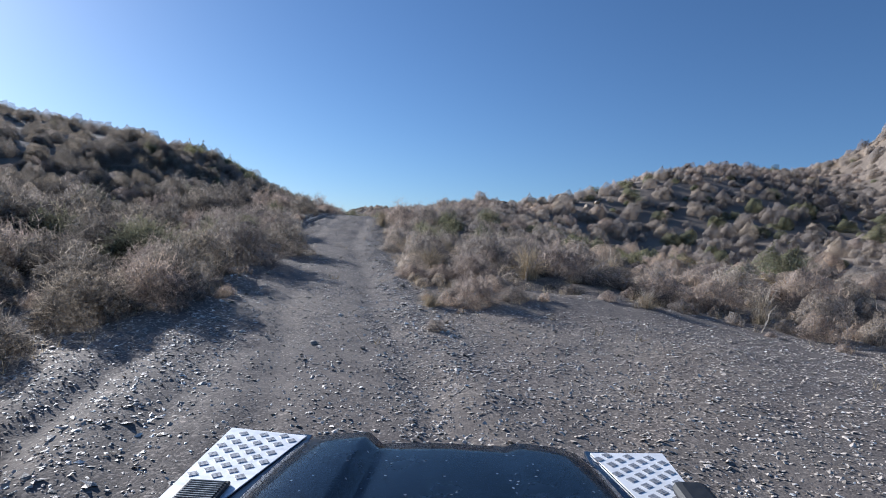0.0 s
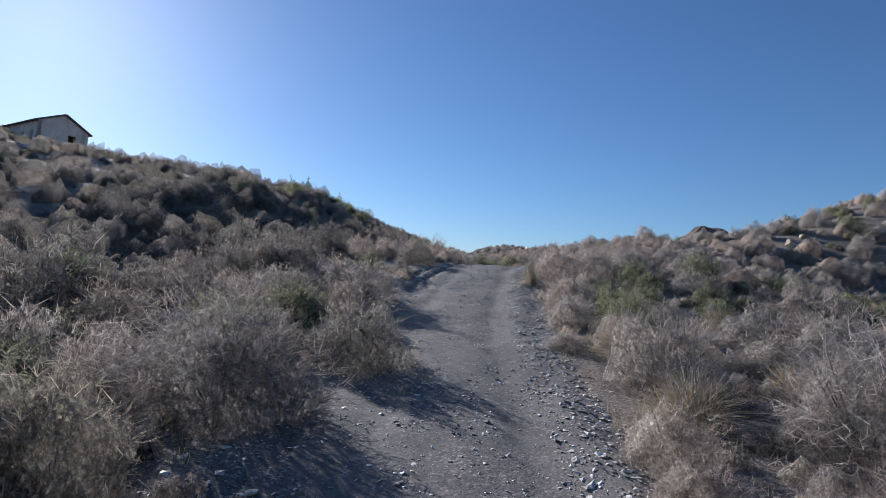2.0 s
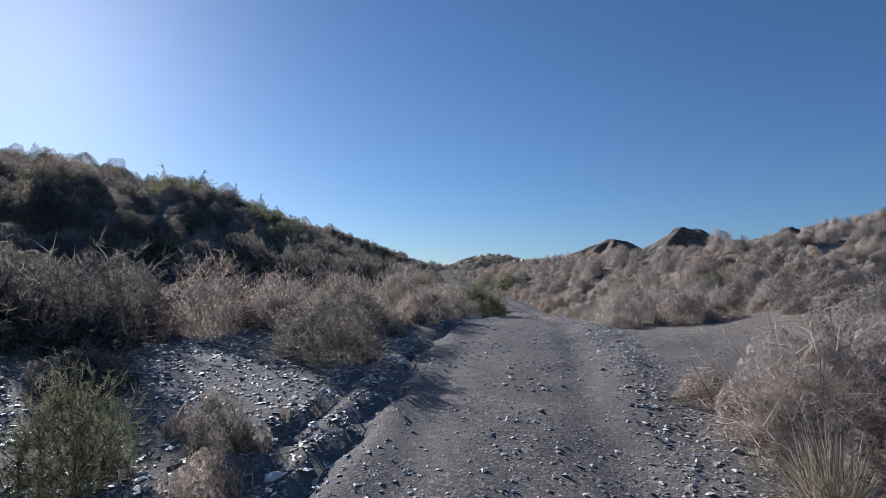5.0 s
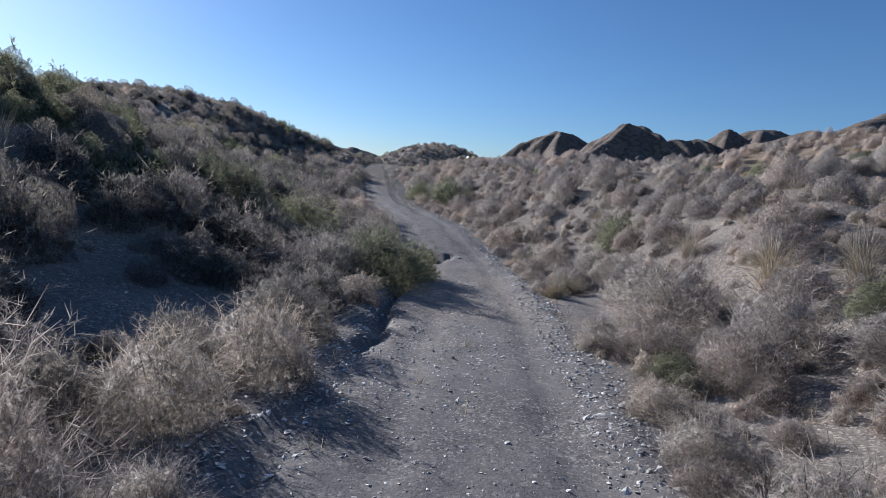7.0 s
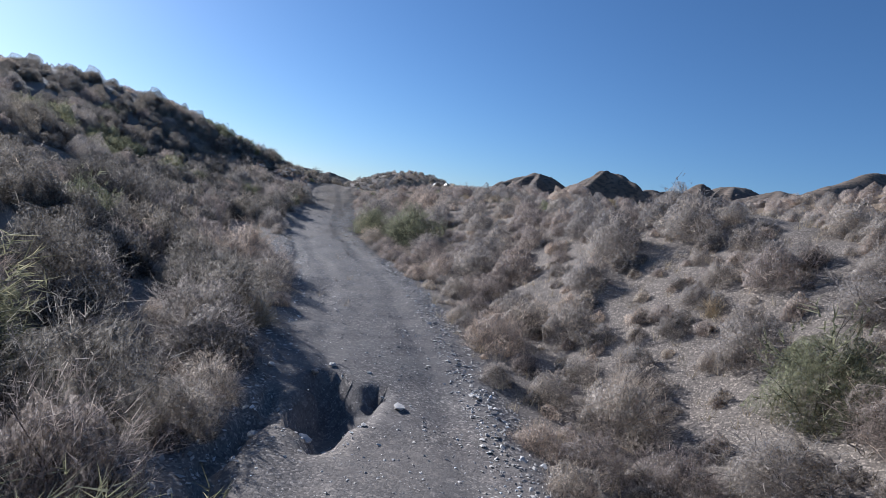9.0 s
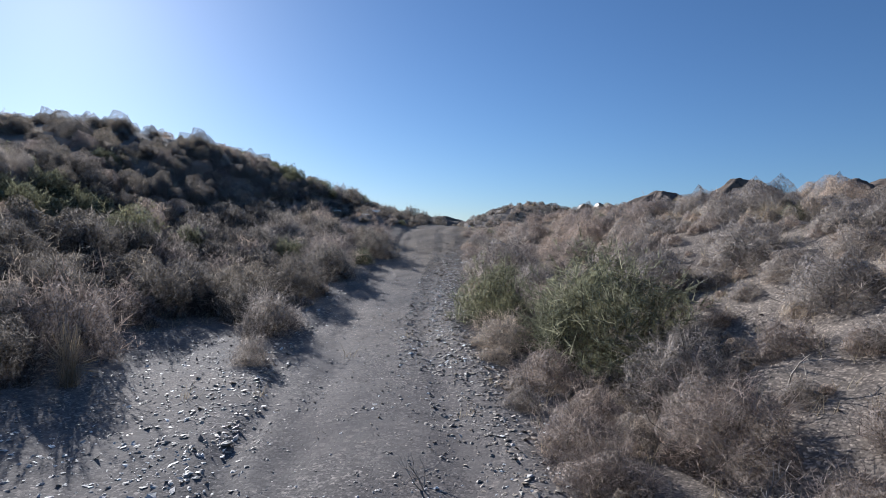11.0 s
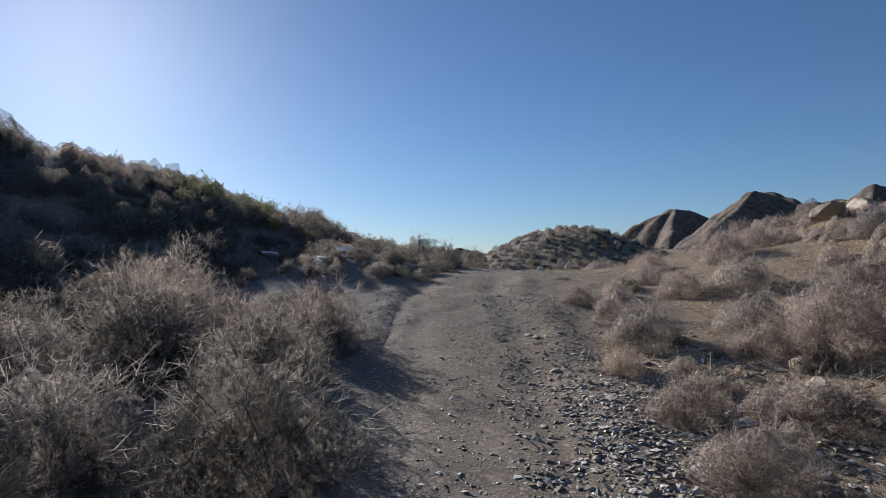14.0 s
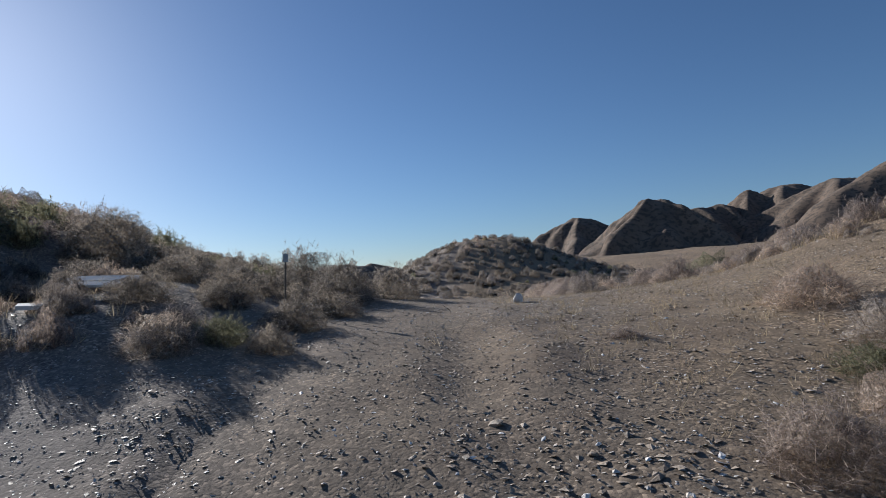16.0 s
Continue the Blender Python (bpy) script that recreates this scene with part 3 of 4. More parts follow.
# plants that stand out: kind, x, y, width, height
LANDMARKS = [
    ("green", -6.0, 11.6, 2.0, 1.0), ("brown", -4.6, 7.4, 1.5, 0.75), ("brown", -4.7, 5.7, 1.5, 0.7), ("grey", -4.9, 13.4, 2.3, 1.25), ("grey", -4.3, 15.6, 1.7, 0.95),
    ("grey", 1.1, 13.9, 2.1, 1.2), ("brown", 2.7, 13.2, 1.7, 0.9), ("grey", -0.4, 15.6, 1.7, 1.05), ("straw", 1.9, 12.4, 1.3, 0.8), ("green", -0.5, 19.1, 1.2, 0.75), ("brown", 4.6, 11.8, 1.8, 0.8),
    ("green", 10.5, 17.5, 2.4, 1.5), ("grey", 6.6, 12.6, 1.9, 0.9), ("straw", 5.9, 10.4, 1.2, 0.6), ("brown", 5.6, 11.6, 1.6, 0.8), ("grey", 7.4, 10.9, 1.6, 0.8), ("grey", 8.8, 10.4, 1.7, 0.9), ("brown", 7.9, 12.4, 1.7, 0.9), ("grey", 3.6, 12.4, 1.4, 0.7),
    ("grey", -6.0, 20.0, 2.0, 1.0), ("brown", -5.6, 18.2, 1.3, 0.75), ("grey", -7.6, 19.4, 1.9, 0.85), ("green", 0.1, 24.4, 1.3, 0.85), ("brown", -1.6, 21.2, 1.3, 0.75), ("grey", -1.5, 19.0, 1.1, 0.7),
    ("brown", -6.7, 26.9, 1.6, 0.85), ("grey", -8.3, 24.9, 1.2, 0.5), ("green", -6.95, 23.4, 0.95, 0.8), ("brown", -6.3, 24.0, 0.55, 0.5), ("brown", -7.5, 22.0, 0.55, 0.42), ("brown", -1.9, 24.9, 1.9, 1.0), ("straw", -2.5, 23.3, 0.9, 0.7), ("grey", -0.9, 26.0, 1.8, 0.9),
    ("green", -6.8, 41.3, 2.6, 1.25), ("grey", -7.7, 40.7, 2.2, 1.1), ("green", -6.0, 42.3, 1.2, 0.9), ("brown", -8.3, 39.3, 1.6, 0.8), ("green", -9.6, 44.4, 2.6, 1.3), ("green", -11.4, 44.0, 2.4, 1.2), ("straw", -8.9, 40.9, 0.9, 0.75),
    ("green", -0.8, 46.2, 1.6, 1.15), ("brown", -0.1, 44.6, 1.0, 0.7), ("straw", -0.1, 42.2, 1.4, 0.6), ("straw", 0.3, 39.3, 1.5, 0.85), ("brown", 0.9, 40.3, 1.6, 0.85), ("straw", 1.3, 38.6, 1.4, 0.8), ("brown", 0.2, 38.1, 1.5, 0.8), ("grey", -1.4, 44.0, 1.3, 0.6), ("grey", -1.4, 38.9, 2.6, 1.25), ("grey", -1.6, 41.3, 1.1, 0.45),
    ("green", -7.0, 61.5, 2.8, 1.65), ("grey", -6.2, 59.6, 1.6, 0.85), ("brown", -6.0, 58.2, 1.5, 0.75), ("straw", -12.6, 57.9, 0.7, 0.75), ("straw", -10.2, 54.4, 1.0, 0.85), ("grey", -11.5, 59.6, 0.6, 0.45),
    ("grey", -9.3, 67.7, 2.5, 1.55), ("green", -8.9, 63.4, 1.6, 1.3), ("brown", -10.2, 70.6, 1.2, 0.6), ("brown", -9.3, 72.0, 1.5, 0.8), ("brown", -8.0, 70.0, 1.6, 0.8),
    ("brown", -12.5, 77.4, 0.7, 0.35), ("grey", -11.6, 75.3, 1.3, 0.8), ("brown", -11.9, 76.7, 1.0, 0.6), ("brown", -9.9, 79.7, 1.4, 0.9), ("grey", -10.1, 77.3, 1.4, 0.8), ("brown", -10.9, 77.6, 1.1, 0.65), ("grey", -10.3, 75.6, 1.3, 0.7),
    ("brown", -12.9, 79.6, 0.4, 0.14), ("brown", -11.2, 80.2, 1.15, 0.55), ("grey", -11.3, 78.9, 0.9, 0.5), ("green", -11.7, 78.4, 0.7, 0.35), ("brown", -11.9, 77.8, 0.7, 0.45),
    ("brown", -17.0, 79.9, 0.6, 0.26), ("green", -16.4, 79.7, 0.6, 0.3), ("brown", -15.9, 79.6, 0.5, 0.28), ("grey", -16.1, 80.6, 0.8, 0.36), ("grey", -16.0, 81.6, 0.9, 0.34), ("brown", -16.4, 82.8, 1.0, 0.5), ("grey", -17.2, 81.3, 0.9, 0.36),
    ("grey", -19.6, 80.8, 0.9, 0.35), ("grey", -17.6, 82.4, 1.0, 0.42), ("brown", -18.9, 83.4, 1.2, 0.5), ("green", -18.2, 84.4, 0.9, 0.5), ("grey", -16.8, 84.2, 1.0, 0.5), ("brown", -16.3, 75.6, 0.6, 0.35), ("brown", -16.9, 74.5, 1.3, 0.9), ("grey", -15.9, 74.0, 1.0, 0.6), ("brown", -17.7, 75.7, 0.8, 0.45),
    ("shade_toned", -17.6, 80.3, 0.8, 0.34), ("shade_toned", -18.9, 81.2, 0.9, 0.4), ("shade_toned", -19.6, 81.9, 1.0, 0.45), ("shade_toned", -18.3, 82.0, 0.9, 0.4), ("shade_toned", -17.4, 83.1, 1.0, 0.45), ("shade_toned", -18.6, 84.3, 1.1, 0.5), ("shade_toned", -20.4, 83.0, 1.0, 0.4),
    ("shade_toned", -17.0, 80.8, 0.7, 0.32), ("shade_toned", -16.6, 82.0, 0.8, 0.36), ("shade_toned", -16.9, 85.2, 1.0, 0.45), ("shade_toned", -19.8, 84.6, 1.2, 0.55), ("shade_toned", -21.4, 82.0, 1.0, 0.34),
    ("shade_toned", -16.5, 83.6, 1.2, 0.75), ("shade_toned", -17.6, 84.8, 1.5, 0.9), ("shade_toned", -18.6, 83.0, 1.3, 0.7), ("shade_toned", -19.6, 83.6, 1.5, 0.8), ("shade_toned", -21.0, 84.0, 1.7, 0.95), ("shade_toned", -22.6, 82.6, 1.7, 0.9), ("shade_toned", -21.6, 80.4, 1.2, 0.6), ("shade_toned", -23.6, 80.6, 1.6, 0.9), ("shade_toned", -15.9, 84.8, 1.1, 0.7), ("shade_toned", -20.2, 79.4, 0.9, 0.45),
    ("brown", -4.4, 4.7, 1.2, 0.7), ("grey", -5.4, 4.2, 1.4, 0.7), ("brown", -5.7, 6.4, 1.5, 0.8), ("grey", -5.4, 8.6, 1.6, 0.85), ("grey", -6.6, 9.6, 1.6, 0.8), ("brown", -5.0, 10.0, 1.5, 0.8), ("grey", -6.7, 7.8, 1.5, 0.8), ("brown", -6.9, 5.2, 1.6, 0.8),
    ("brown", -15.0, 69.0, 1.9, 1.1), ("brown", -14.6, 71.6, 1.8, 1.0), ("grey", -15.6, 73.4, 1.7, 0.9), ("brown", -13.9, 66.8, 1.7, 1.0), ("grey", -13.5, 64.3, 1.6, 0.95), ("brown", -13.2, 62.2, 1.5, 0.85),
]
near_rng = np.random.default_rng(5)
taken = []
counts = {k: 0 for k in KINDS}
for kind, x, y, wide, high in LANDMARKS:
    # most plants left of the track take the colours with shade in them
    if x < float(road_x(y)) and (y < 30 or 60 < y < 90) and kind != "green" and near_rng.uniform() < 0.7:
        kind = "shade_toned"
    if y > 69 and x > -12.5:
        wide, high = wide * 0.85, high * 0.75
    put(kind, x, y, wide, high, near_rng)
    counts[kind] += 1
    taken.append((x, y, wide * 0.42))
o_spots, y_spots = scatter(0.72, -13, 13, 1, 90, near_rng)
rest = []
for o, y in sorted(zip(o_spots, y_spots), key=lambda s: abs(s[0])):
    x = float(road_x(y)) + o
    if near_rng.uniform() < open_ground(o, y) * 1.02 or near_rng.uniform() < 0.04:
        continue
    wide = (near_rng.uniform(0.85, 1.75) if o < 0 else 0.55 + 1.1 * near_rng.uniform() ** 1.5) * (1.18 if o < 0 and y < 30 else 0.5 if y > 76.5 and -5.5 < o < 0 else 0.9 if y > 76.5 and o < 0 else 0.7 if y > 77 else 1.12 if o < 0 and y > 58 else 1)
    if 1.4 < o < 6 and 68 < y < 79 and near_rng.uniform() < 0.35:
        continue
    if -6 < o < -2 and 76 < y < 83:
        wide = min(wide, 0.5)
    if any((x - a) ** 2 + (y - b) ** 2 < (r + 0.18 * wide) ** 2 for a, b, r in taken):
        continue
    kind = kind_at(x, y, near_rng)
    # left side again: shade comes from the darker plant colours
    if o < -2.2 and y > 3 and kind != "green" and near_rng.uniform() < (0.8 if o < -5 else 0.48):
        kind = "shade_toned"
    edge = 1.95 if o < 0 and y < 30 else 1.4
    if abs(o) - wide * 0.45 < edge and y < 90:
        wide = max(0.4, 2.1 * (abs(o) - edge))
    taken.append((x, y, wide * 0.34))
    if counts[kind] >= 295:
        rest.append((x, y, wide))
        continue
    counts[kind] += 1
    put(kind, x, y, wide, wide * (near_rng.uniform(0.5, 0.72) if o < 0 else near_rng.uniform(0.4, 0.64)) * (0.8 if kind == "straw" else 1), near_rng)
# low growth on the flat below the dark hill
for kind, x, y, wide, high in [("grey", -10.6, 39.6, 1.0, 0.5), ("brown", -9.9, 38.4, 0.8, 0.45), ("grey", -10.4, 40.9, 1.1, 0.6), ("brown", -11.7, 40.2, 1.1, 0.55), ("grey", -9.3, 37.1, 0.8, 0.45)]:
    put(kind, x, y, wide, high, near_rng)


for spare in [m for models in MODELS.values() for m in models if m.name not in used]:
    for child in list(spare.children):
        bpy.data.objects.remove(child)
    bpy.data.objects.remove(spare)


def far_clump(rng, sprays, twig, around, rings, dense):
    """A coarse shrub for the far slopes, 1 m wide: a tufted mass with a fringe of twigs."""
    phase = rng.uniform(0, 6)
    core, cf = core_of(rng, phase, dense, dense * 1.15, around, rings)
    return core, faces_of(cf), sprigs(sprays, 5, 0.43, 0.5, rng, phase, 0.15, 0.09, twig, 0.8 if dense > 0.2 else 0.2)


def far_scrub(label, mats, spots_xy, sizes, rng, sprays, twig, around, rings, dense=0.0):
    dense = dense or (0.43 if mats[0] == M_HILL_SHADE else 0.41)
    shapes = [far_clump(rng, sprays, twig, around, rings, dense) for _ in range(12)]
    pick, turn = rng.integers(12, size=len(spots_xy)), rng.uniform(0, 2 * math.pi, len(spots_xy))
    z = land(spots_xy[:, 0], spots_xy[:, 1]) - 0.05 * sizes
    tall = rng.uniform(0.75, 1.15, len(spots_xy))
    verts, faces, start = [], [], 0
    for (x, y), h, s, k, a, up in zip(spots_xy, z, sizes, pick, turn, tall):
        core, cf, (tv, tf) = shapes[k]
        v = np.concatenate([core, tv])
        c, q = math.cos(a), math.sin(a)
        verts.append(np.stack([x + s * (c * v[:, 0] - q * v[:, 1]), y + s * (q * v[:, 0] + c * v[:, 1]), h + up * s * v[:, 2]], 1))
        faces += [[i + start for i in f] for f in cf] + (tf + len(core) + start).tolist()
        start += len(v)
    ob = linked("scrub", np.concatenate(verts), faces, mats[0], smooth=True)
    ob.data.materials.append(mats[1])
    inner = 3 * rings * around
    one = np.zeros(inner + 6 * sprays, np.int32)
    one[:inner] = 1
    ob.data.polygons.foreach_set("material_index", np.tile(one, len(spots_xy)))
    return tagged(ob, label, "scrub", kind="stuff")


# the hill entry is scrub whose colour carries the slope's shade
FAR_LABELS = {"hill": ((M_HILL_SHADE, M_HILL_SHADE_MASS), "olive-brown rounded scrub covering the hillside, shade put into its colour"), "grey": ((M_GREY, M_GREY_MASS), "dry grey-brown scrub covering the slopes"), "brown": ((M_BROWN, M_BROWN_MASS), "reddish-brown dry scrub covering the slopes"),
              "green": ((M_GREEN, M_GREEN_MASS), "dull olive-green scrub covering the slopes"), "straw": ((M_STRAW, M_STRAW_MASS), "pale dry grass clumps on the slopes")}
far_rng = np.random.default_rng(8)
for cell, o0, o1, y0, y1, sprays, twig, around, rings, ring in ((1.2, -32, 36, 4, 100, 12, 0.009, 9, 4, 0), (1.15, -72, 84, 20, 112, 4, 0.015, 7, 3, 1), (1.3, -60, 45, 105, 190, 2, 0.03, 6, 3, 2)):
    o, y = scatter(cell, o0, o1, y0, y1, far_rng)
    x = road_x(y) + o
    keep = far_rng.uniform(size=len(o)) > np.maximum(open_ground(o, y) * 1.02, np.where(o < 0, 0.04, 0.09))
    inner = (o > -32) & (o < 36) & (y < 100)
    keep &= ~((np.abs(o) < 13) & (y < 90)) if ring == 0 else ~inner & (y < 110) if ring == 1 else y > 110
    x, y = x[keep], y[keep]
    size = (0.6 + 1.2 * far_rng.uniform(0, 1, len(x)) ** 1.8) * (np.where(x < road_x(y), 1.05, 1.3) if ring < 2 else 1.1)
    size = size * np.where(np.hypot(x + 55, y - 58) < 10, 0.6, 1.0)
    if ring == 0 and rest:
        x, y, size = np.r_[x, [r[0] for r in rest]], np.r_[y, [r[1] for r in rest]], np.r_[size, [r[2] for r in rest]]
    tone = waves(x / 9, y / 9, 71) + far_rng.normal(0, 0.5, len(x))
    # clumps left of the track and farthest out get the shade-darkened colours
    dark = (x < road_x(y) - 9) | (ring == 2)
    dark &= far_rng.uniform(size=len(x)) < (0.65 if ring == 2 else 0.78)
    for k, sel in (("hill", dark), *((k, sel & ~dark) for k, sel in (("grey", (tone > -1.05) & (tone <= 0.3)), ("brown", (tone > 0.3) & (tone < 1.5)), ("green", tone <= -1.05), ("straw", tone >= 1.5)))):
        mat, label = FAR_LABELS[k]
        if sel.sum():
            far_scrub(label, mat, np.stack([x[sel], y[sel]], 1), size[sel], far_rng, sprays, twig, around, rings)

# low dry growth between the shrubs
low_rng = np.random.default_rng(14)
o, y = scatter(0.5, -11, 13, 0, 92, low_rng)
keep = low_rng.uniform(size=len(o)) > np.maximum(open_ground(o, y) * 1.05, np.where(o < 0, 0.5, np.where(y > 60, 0.12, 0.25)))
keep &= np.abs(o) > 1.75
o, y = o[keep], y[keep]
x = road_x(y) + o
pale = low_rng.uniform(size=len(x)) < 0.5
for sel, kind in ((pale, "grey"), (~pale, "brown")):
    ob = far_scrub("low dry twiggy growth between the shrubs", FAR_LABELS[kind][0], np.stack([x[sel], y[sel]], 1), 0.2 + 0.45 * low_rng.uniform(0, 1, int(sel.sum())) ** 1.5, low_rng, 7, 0.008, 6, 3, 0.4)
    ob.name = "undergrowth"

# ---------------------------------------------------------------- dry grass, gravel and stones
grass_rng = np.random.default_rng(21)
o = grass_rng.uniform(-9, 11, 15000)
y = grass_rng.uniform(-2, 90, 15000)
keep = grass_rng.uniform(size=15000) > open_ground(o, y) * 0.985
o, y = o[keep], y[keep]
x = road_x(y) + o
root = np.repeat(np.stack([x, y, land(x, y) - 0.01], 1), 9, 0) + grass_rng.normal(0, 0.045, (9 * len(x), 3)) * [1, 1, 0]
tip = root + grass_rng.normal(0, 0.07, root.shape) * [1, 1, 0.3] + np.stack([root[:, 0] * 0, root[:, 0] * 0, grass_rng.uniform(0.06, 0.24, len(root))], 1)
tagged(linked("dry_grass", *spikes(root, tip, grass_rng.uniform(0.005, 0.009, len(root)), grass_rng), M_STRAW), "thin straw-coloured dry grass between the shrubs", "grass", kind="stuff")


o = grass_rng.uniform(1.4, 8, 1500)
y = grass_rng.uniform(75, 88, 1500)
x = road_x(y) + o
root = np.repeat(np.stack([x, y, land(x, y) - 0.01], 1), 10, 0) + grass_rng.normal(0, 0.04, (15000, 3)) * [1, 1, 0]
tip = root + grass_rng.normal(0, 0.035, root.shape) * [1, 1, 0.2] + np.stack([root[:, 0] * 0, root[:, 0] * 0, grass_rng.uniform(0.02, 0.09, len(root))], 1)
tagged(linked("dry_grass", *spikes(root, tip, grass_rng.uniform(0.004, 0.007, len(root)), grass_rng), M_STRAW), "short dry grass tufts on the gravel slope", "grass", kind="stuff")


def pebble(rng):
    """A flat angular chip, about 1 across, open below: verts of an uneven low pyramid."""
    v = np.array([[1, 0, -0.25], [0, 1, -0.25], [-1, 0, -0.25], [0, -1, -0.25], [0, 0, 1.0]]) * 0.5
    return (v + rng.normal(0, 0.13, v.shape)) * [1, rng.uniform(0.6, 0.95), rng.uniform(0.14, 0.34)]


CHIP = np.array([[0, 1, 4], [1, 2, 4], [2, 3, 4], [3, 0, 4]])


def gravel(label, o, y, size, rng, mat):
    x = road_x(y) + o
    n = len(o)
    size = size * (1 - 0.32 * step(72.5, 75, y))
    shapes = np.stack([pebble(rng) for _ in range(24)])[rng.integers(24, size=n)]
    a, tilt = rng.uniform(0, 2 * math.pi, n), rng.normal(0, 0.3, n)
    c, s = np.cos(a)[:, None], np.sin(a)[:, None]
    px, py, pz = shapes[..., 0], shapes[..., 1], shapes[..., 2] + shapes[..., 0] * tilt[:, None]
    verts = np.stack([c * px - s * py, s * px + c * py, pz], -1) * size[:, None, None]
    verts += np.stack([x, y, land(x, y) + size * 0.08], -1)[:, None, :]
    faces = CHIP[None] + 5 * np.arange(n)[:, None, None]
    return tagged(linked("gravel", verts.reshape(-1, 3), faces.reshape(-1, 3), mat), label, "gravel", kind="stuff")


stone_rng = np.random.default_rng(31)


def chips(n, o0, o1, y0, y1, low, high):
    return stone_rng.uniform(o0, o1, n), stone_rng.uniform(y0, y1, n), low + (high - low) * stone_rng.uniform(0, 1, n) ** 2.2


beds = [chips(24000, -1.4, 1.4, 0, 90, 0.01, 0.042), chips(20000, -1, 9, 1.5, 11.5, 0.013, 0.05), chips(7000, -4.0, -1.1, 2, 11, 0.013, 0.05), chips(4800, 0.8, 3.4, 67, 75, 0.025, 0.1),
        chips(6000, 0.95, 1.8, 8, 75, 0.018, 0.065), chips(5000, -2.2, -1.1, 8, 90, 0.018, 0.065), chips(2500, 0.6, 2.6, 58, 74, 0.025, 0.09), chips(2500, 0.4, 2.4, 73, 80, 0.015, 0.05),
        chips(9000, -6, -1.3, 52, 61, 0.014, 0.065), chips(9000, -6, -1.0, 75, 82, 0.008, 0.026), chips(6000, -6, -1.0, 75, 81.5, 0.014, 0.055), chips(3500, -4.6, -1.3, 34, 41, 0.015, 0.06), chips(12000, 0.8, 9, 75, 92, 0.008, 0.028),
        chips(1200, 1.2, 4.6, 25, 32, 0.015, 0.05), chips(5500, -5.4, -1.2, 21.4, 28.5, 0.02, 0.095), chips(900, 1.5, 4.5, 37, 43, 0.015, 0.06), chips(9000, -9, 10, 0, 90, 0.02, 0.075), chips(6000, 1.8, 7.5, 60, 82, 0.025, 0.085), chips(4200, 0.3, 1.5, 60, 78, 0.03, 0.095)]
strewn = chips(26000, -1.6, 1.7, 0, 90, 0.02, 0.065)
drift = rough(strewn[0] / 0.7, strewn[1] / 1.6, 77, 3) + 0.5 * np.exp(-(strewn[0] / 0.3) ** 2) > 0.35
beds += [tuple(v[drift] for v in strewn), chips(5000, 1.05, 1.75, 6, 78, 0.03, 0.1), chips(3500, -2.0, -1.25, 3, 78, 0.03, 0.1), chips(9000, -1.8, 7.5, 73.5, 83, 0.03, 0.065)]
o, y, size = (np.concatenate([b[k] for b in beds]) for k in range(3))
for label, mat, sel in (("loose grey slate chips and pebbles on the track", M_STONE, y < 57), ("brown broken stone and pebbles along the upper track", M_BANK, y >= 57)):
    gravel(label, o[sel], y[sel], size[sel], stone_rng, mat)
beds = [chips(16000, 0.5, 10, 1.5, 9.5, 0.026, 0.068), chips(5000, -5.5, -1.6, 1.5, 9, 0.02, 0.06), chips(6000, -6.5, -1.2, 74.5, 81, 0.015, 0.05), chips(5000, 1.0, 2.1, 10, 75, 0.014, 0.06), chips(10000, 1.0, 8.5, 70, 88, 0.012, 0.045), chips(11000, -1.6, 7.5, 74, 86, 0.02, 0.05), chips(3000, 0.8, 3.0, 62, 74, 0.03, 0.11), chips(2500, -5.4, -1.4, 21.4, 28, 0.02, 0.08), chips(1800, -3.5, -1.0, 2, 12, 0.012, 0.05), chips(1500, -1.4, 1.4, 2, 88, 0.012, 0.045), chips(1500, 2, 7, 36, 46, 0.014, 0.06)]
o, y, size = (np.concatenate([b[k] for b in beds]) for k in range(3))
gravel("pale tan gravel scattered over the stony ground", o, y, size, stone_rng, M_TAN)


def rock_mesh(name, seed, mat, flat=0.6, cuts=2):
    """An angular rock, about 1 m across."""
    bm = bmesh.new()
    bmesh.ops.create_icosphere(bm, subdivisions=cuts, radius=0.5)
    rng = np.random.default_rng(seed)
    planes = rng.normal(size=(9, 3))
    planes /= np.linalg.norm(planes, axis=1, keepdims=True)
    cut = rng.uniform(0.26, 0.44, 9)
    for v in bm.verts:
        for p, k in zip(planes, cut):
            over = v.co.dot(Vector(p)) - k
            if over > 0:
                v.co -= Vector(p) * over
        v.co *= 1 + 0.07 * noise.noise(v.co * 4 + Vector((seed, 0, 0))) + 0.06 * noise.noise(v.co * 11 + Vector((0, seed, 0)))
        v.co.z *= flat
    me = bpy.data.meshes.new(name)
    bm.to_mesh(me)
    bm.free()
    me.materials.append(mat)
    return me


STONES = [rock_mesh("stone", 40 + k, mat, 0.38, 1) for mat in (M_STONE, M_BANK) for k in range(6)]


def stone(x, y, size):
    ob = new("stone", STONES[stone_rng.integers(6) + (6 if y > 57 else 0)])
    ob.matrix_basis = pose(x, y, float(land(x, y)) + size * 0.1, stone_rng.normal(0, 12), stone_rng.normal(0, 12), stone_rng.uniform(0, 360)) @ Matrix.Diagonal((size, size * stone_rng.uniform(0.6, 1), size, 1))
    return tagged(ob, "angular brown stone lying on the track edge" if y > 57 else "angular grey slate stone lying on the track edge", "stone", "loose stones of the track")


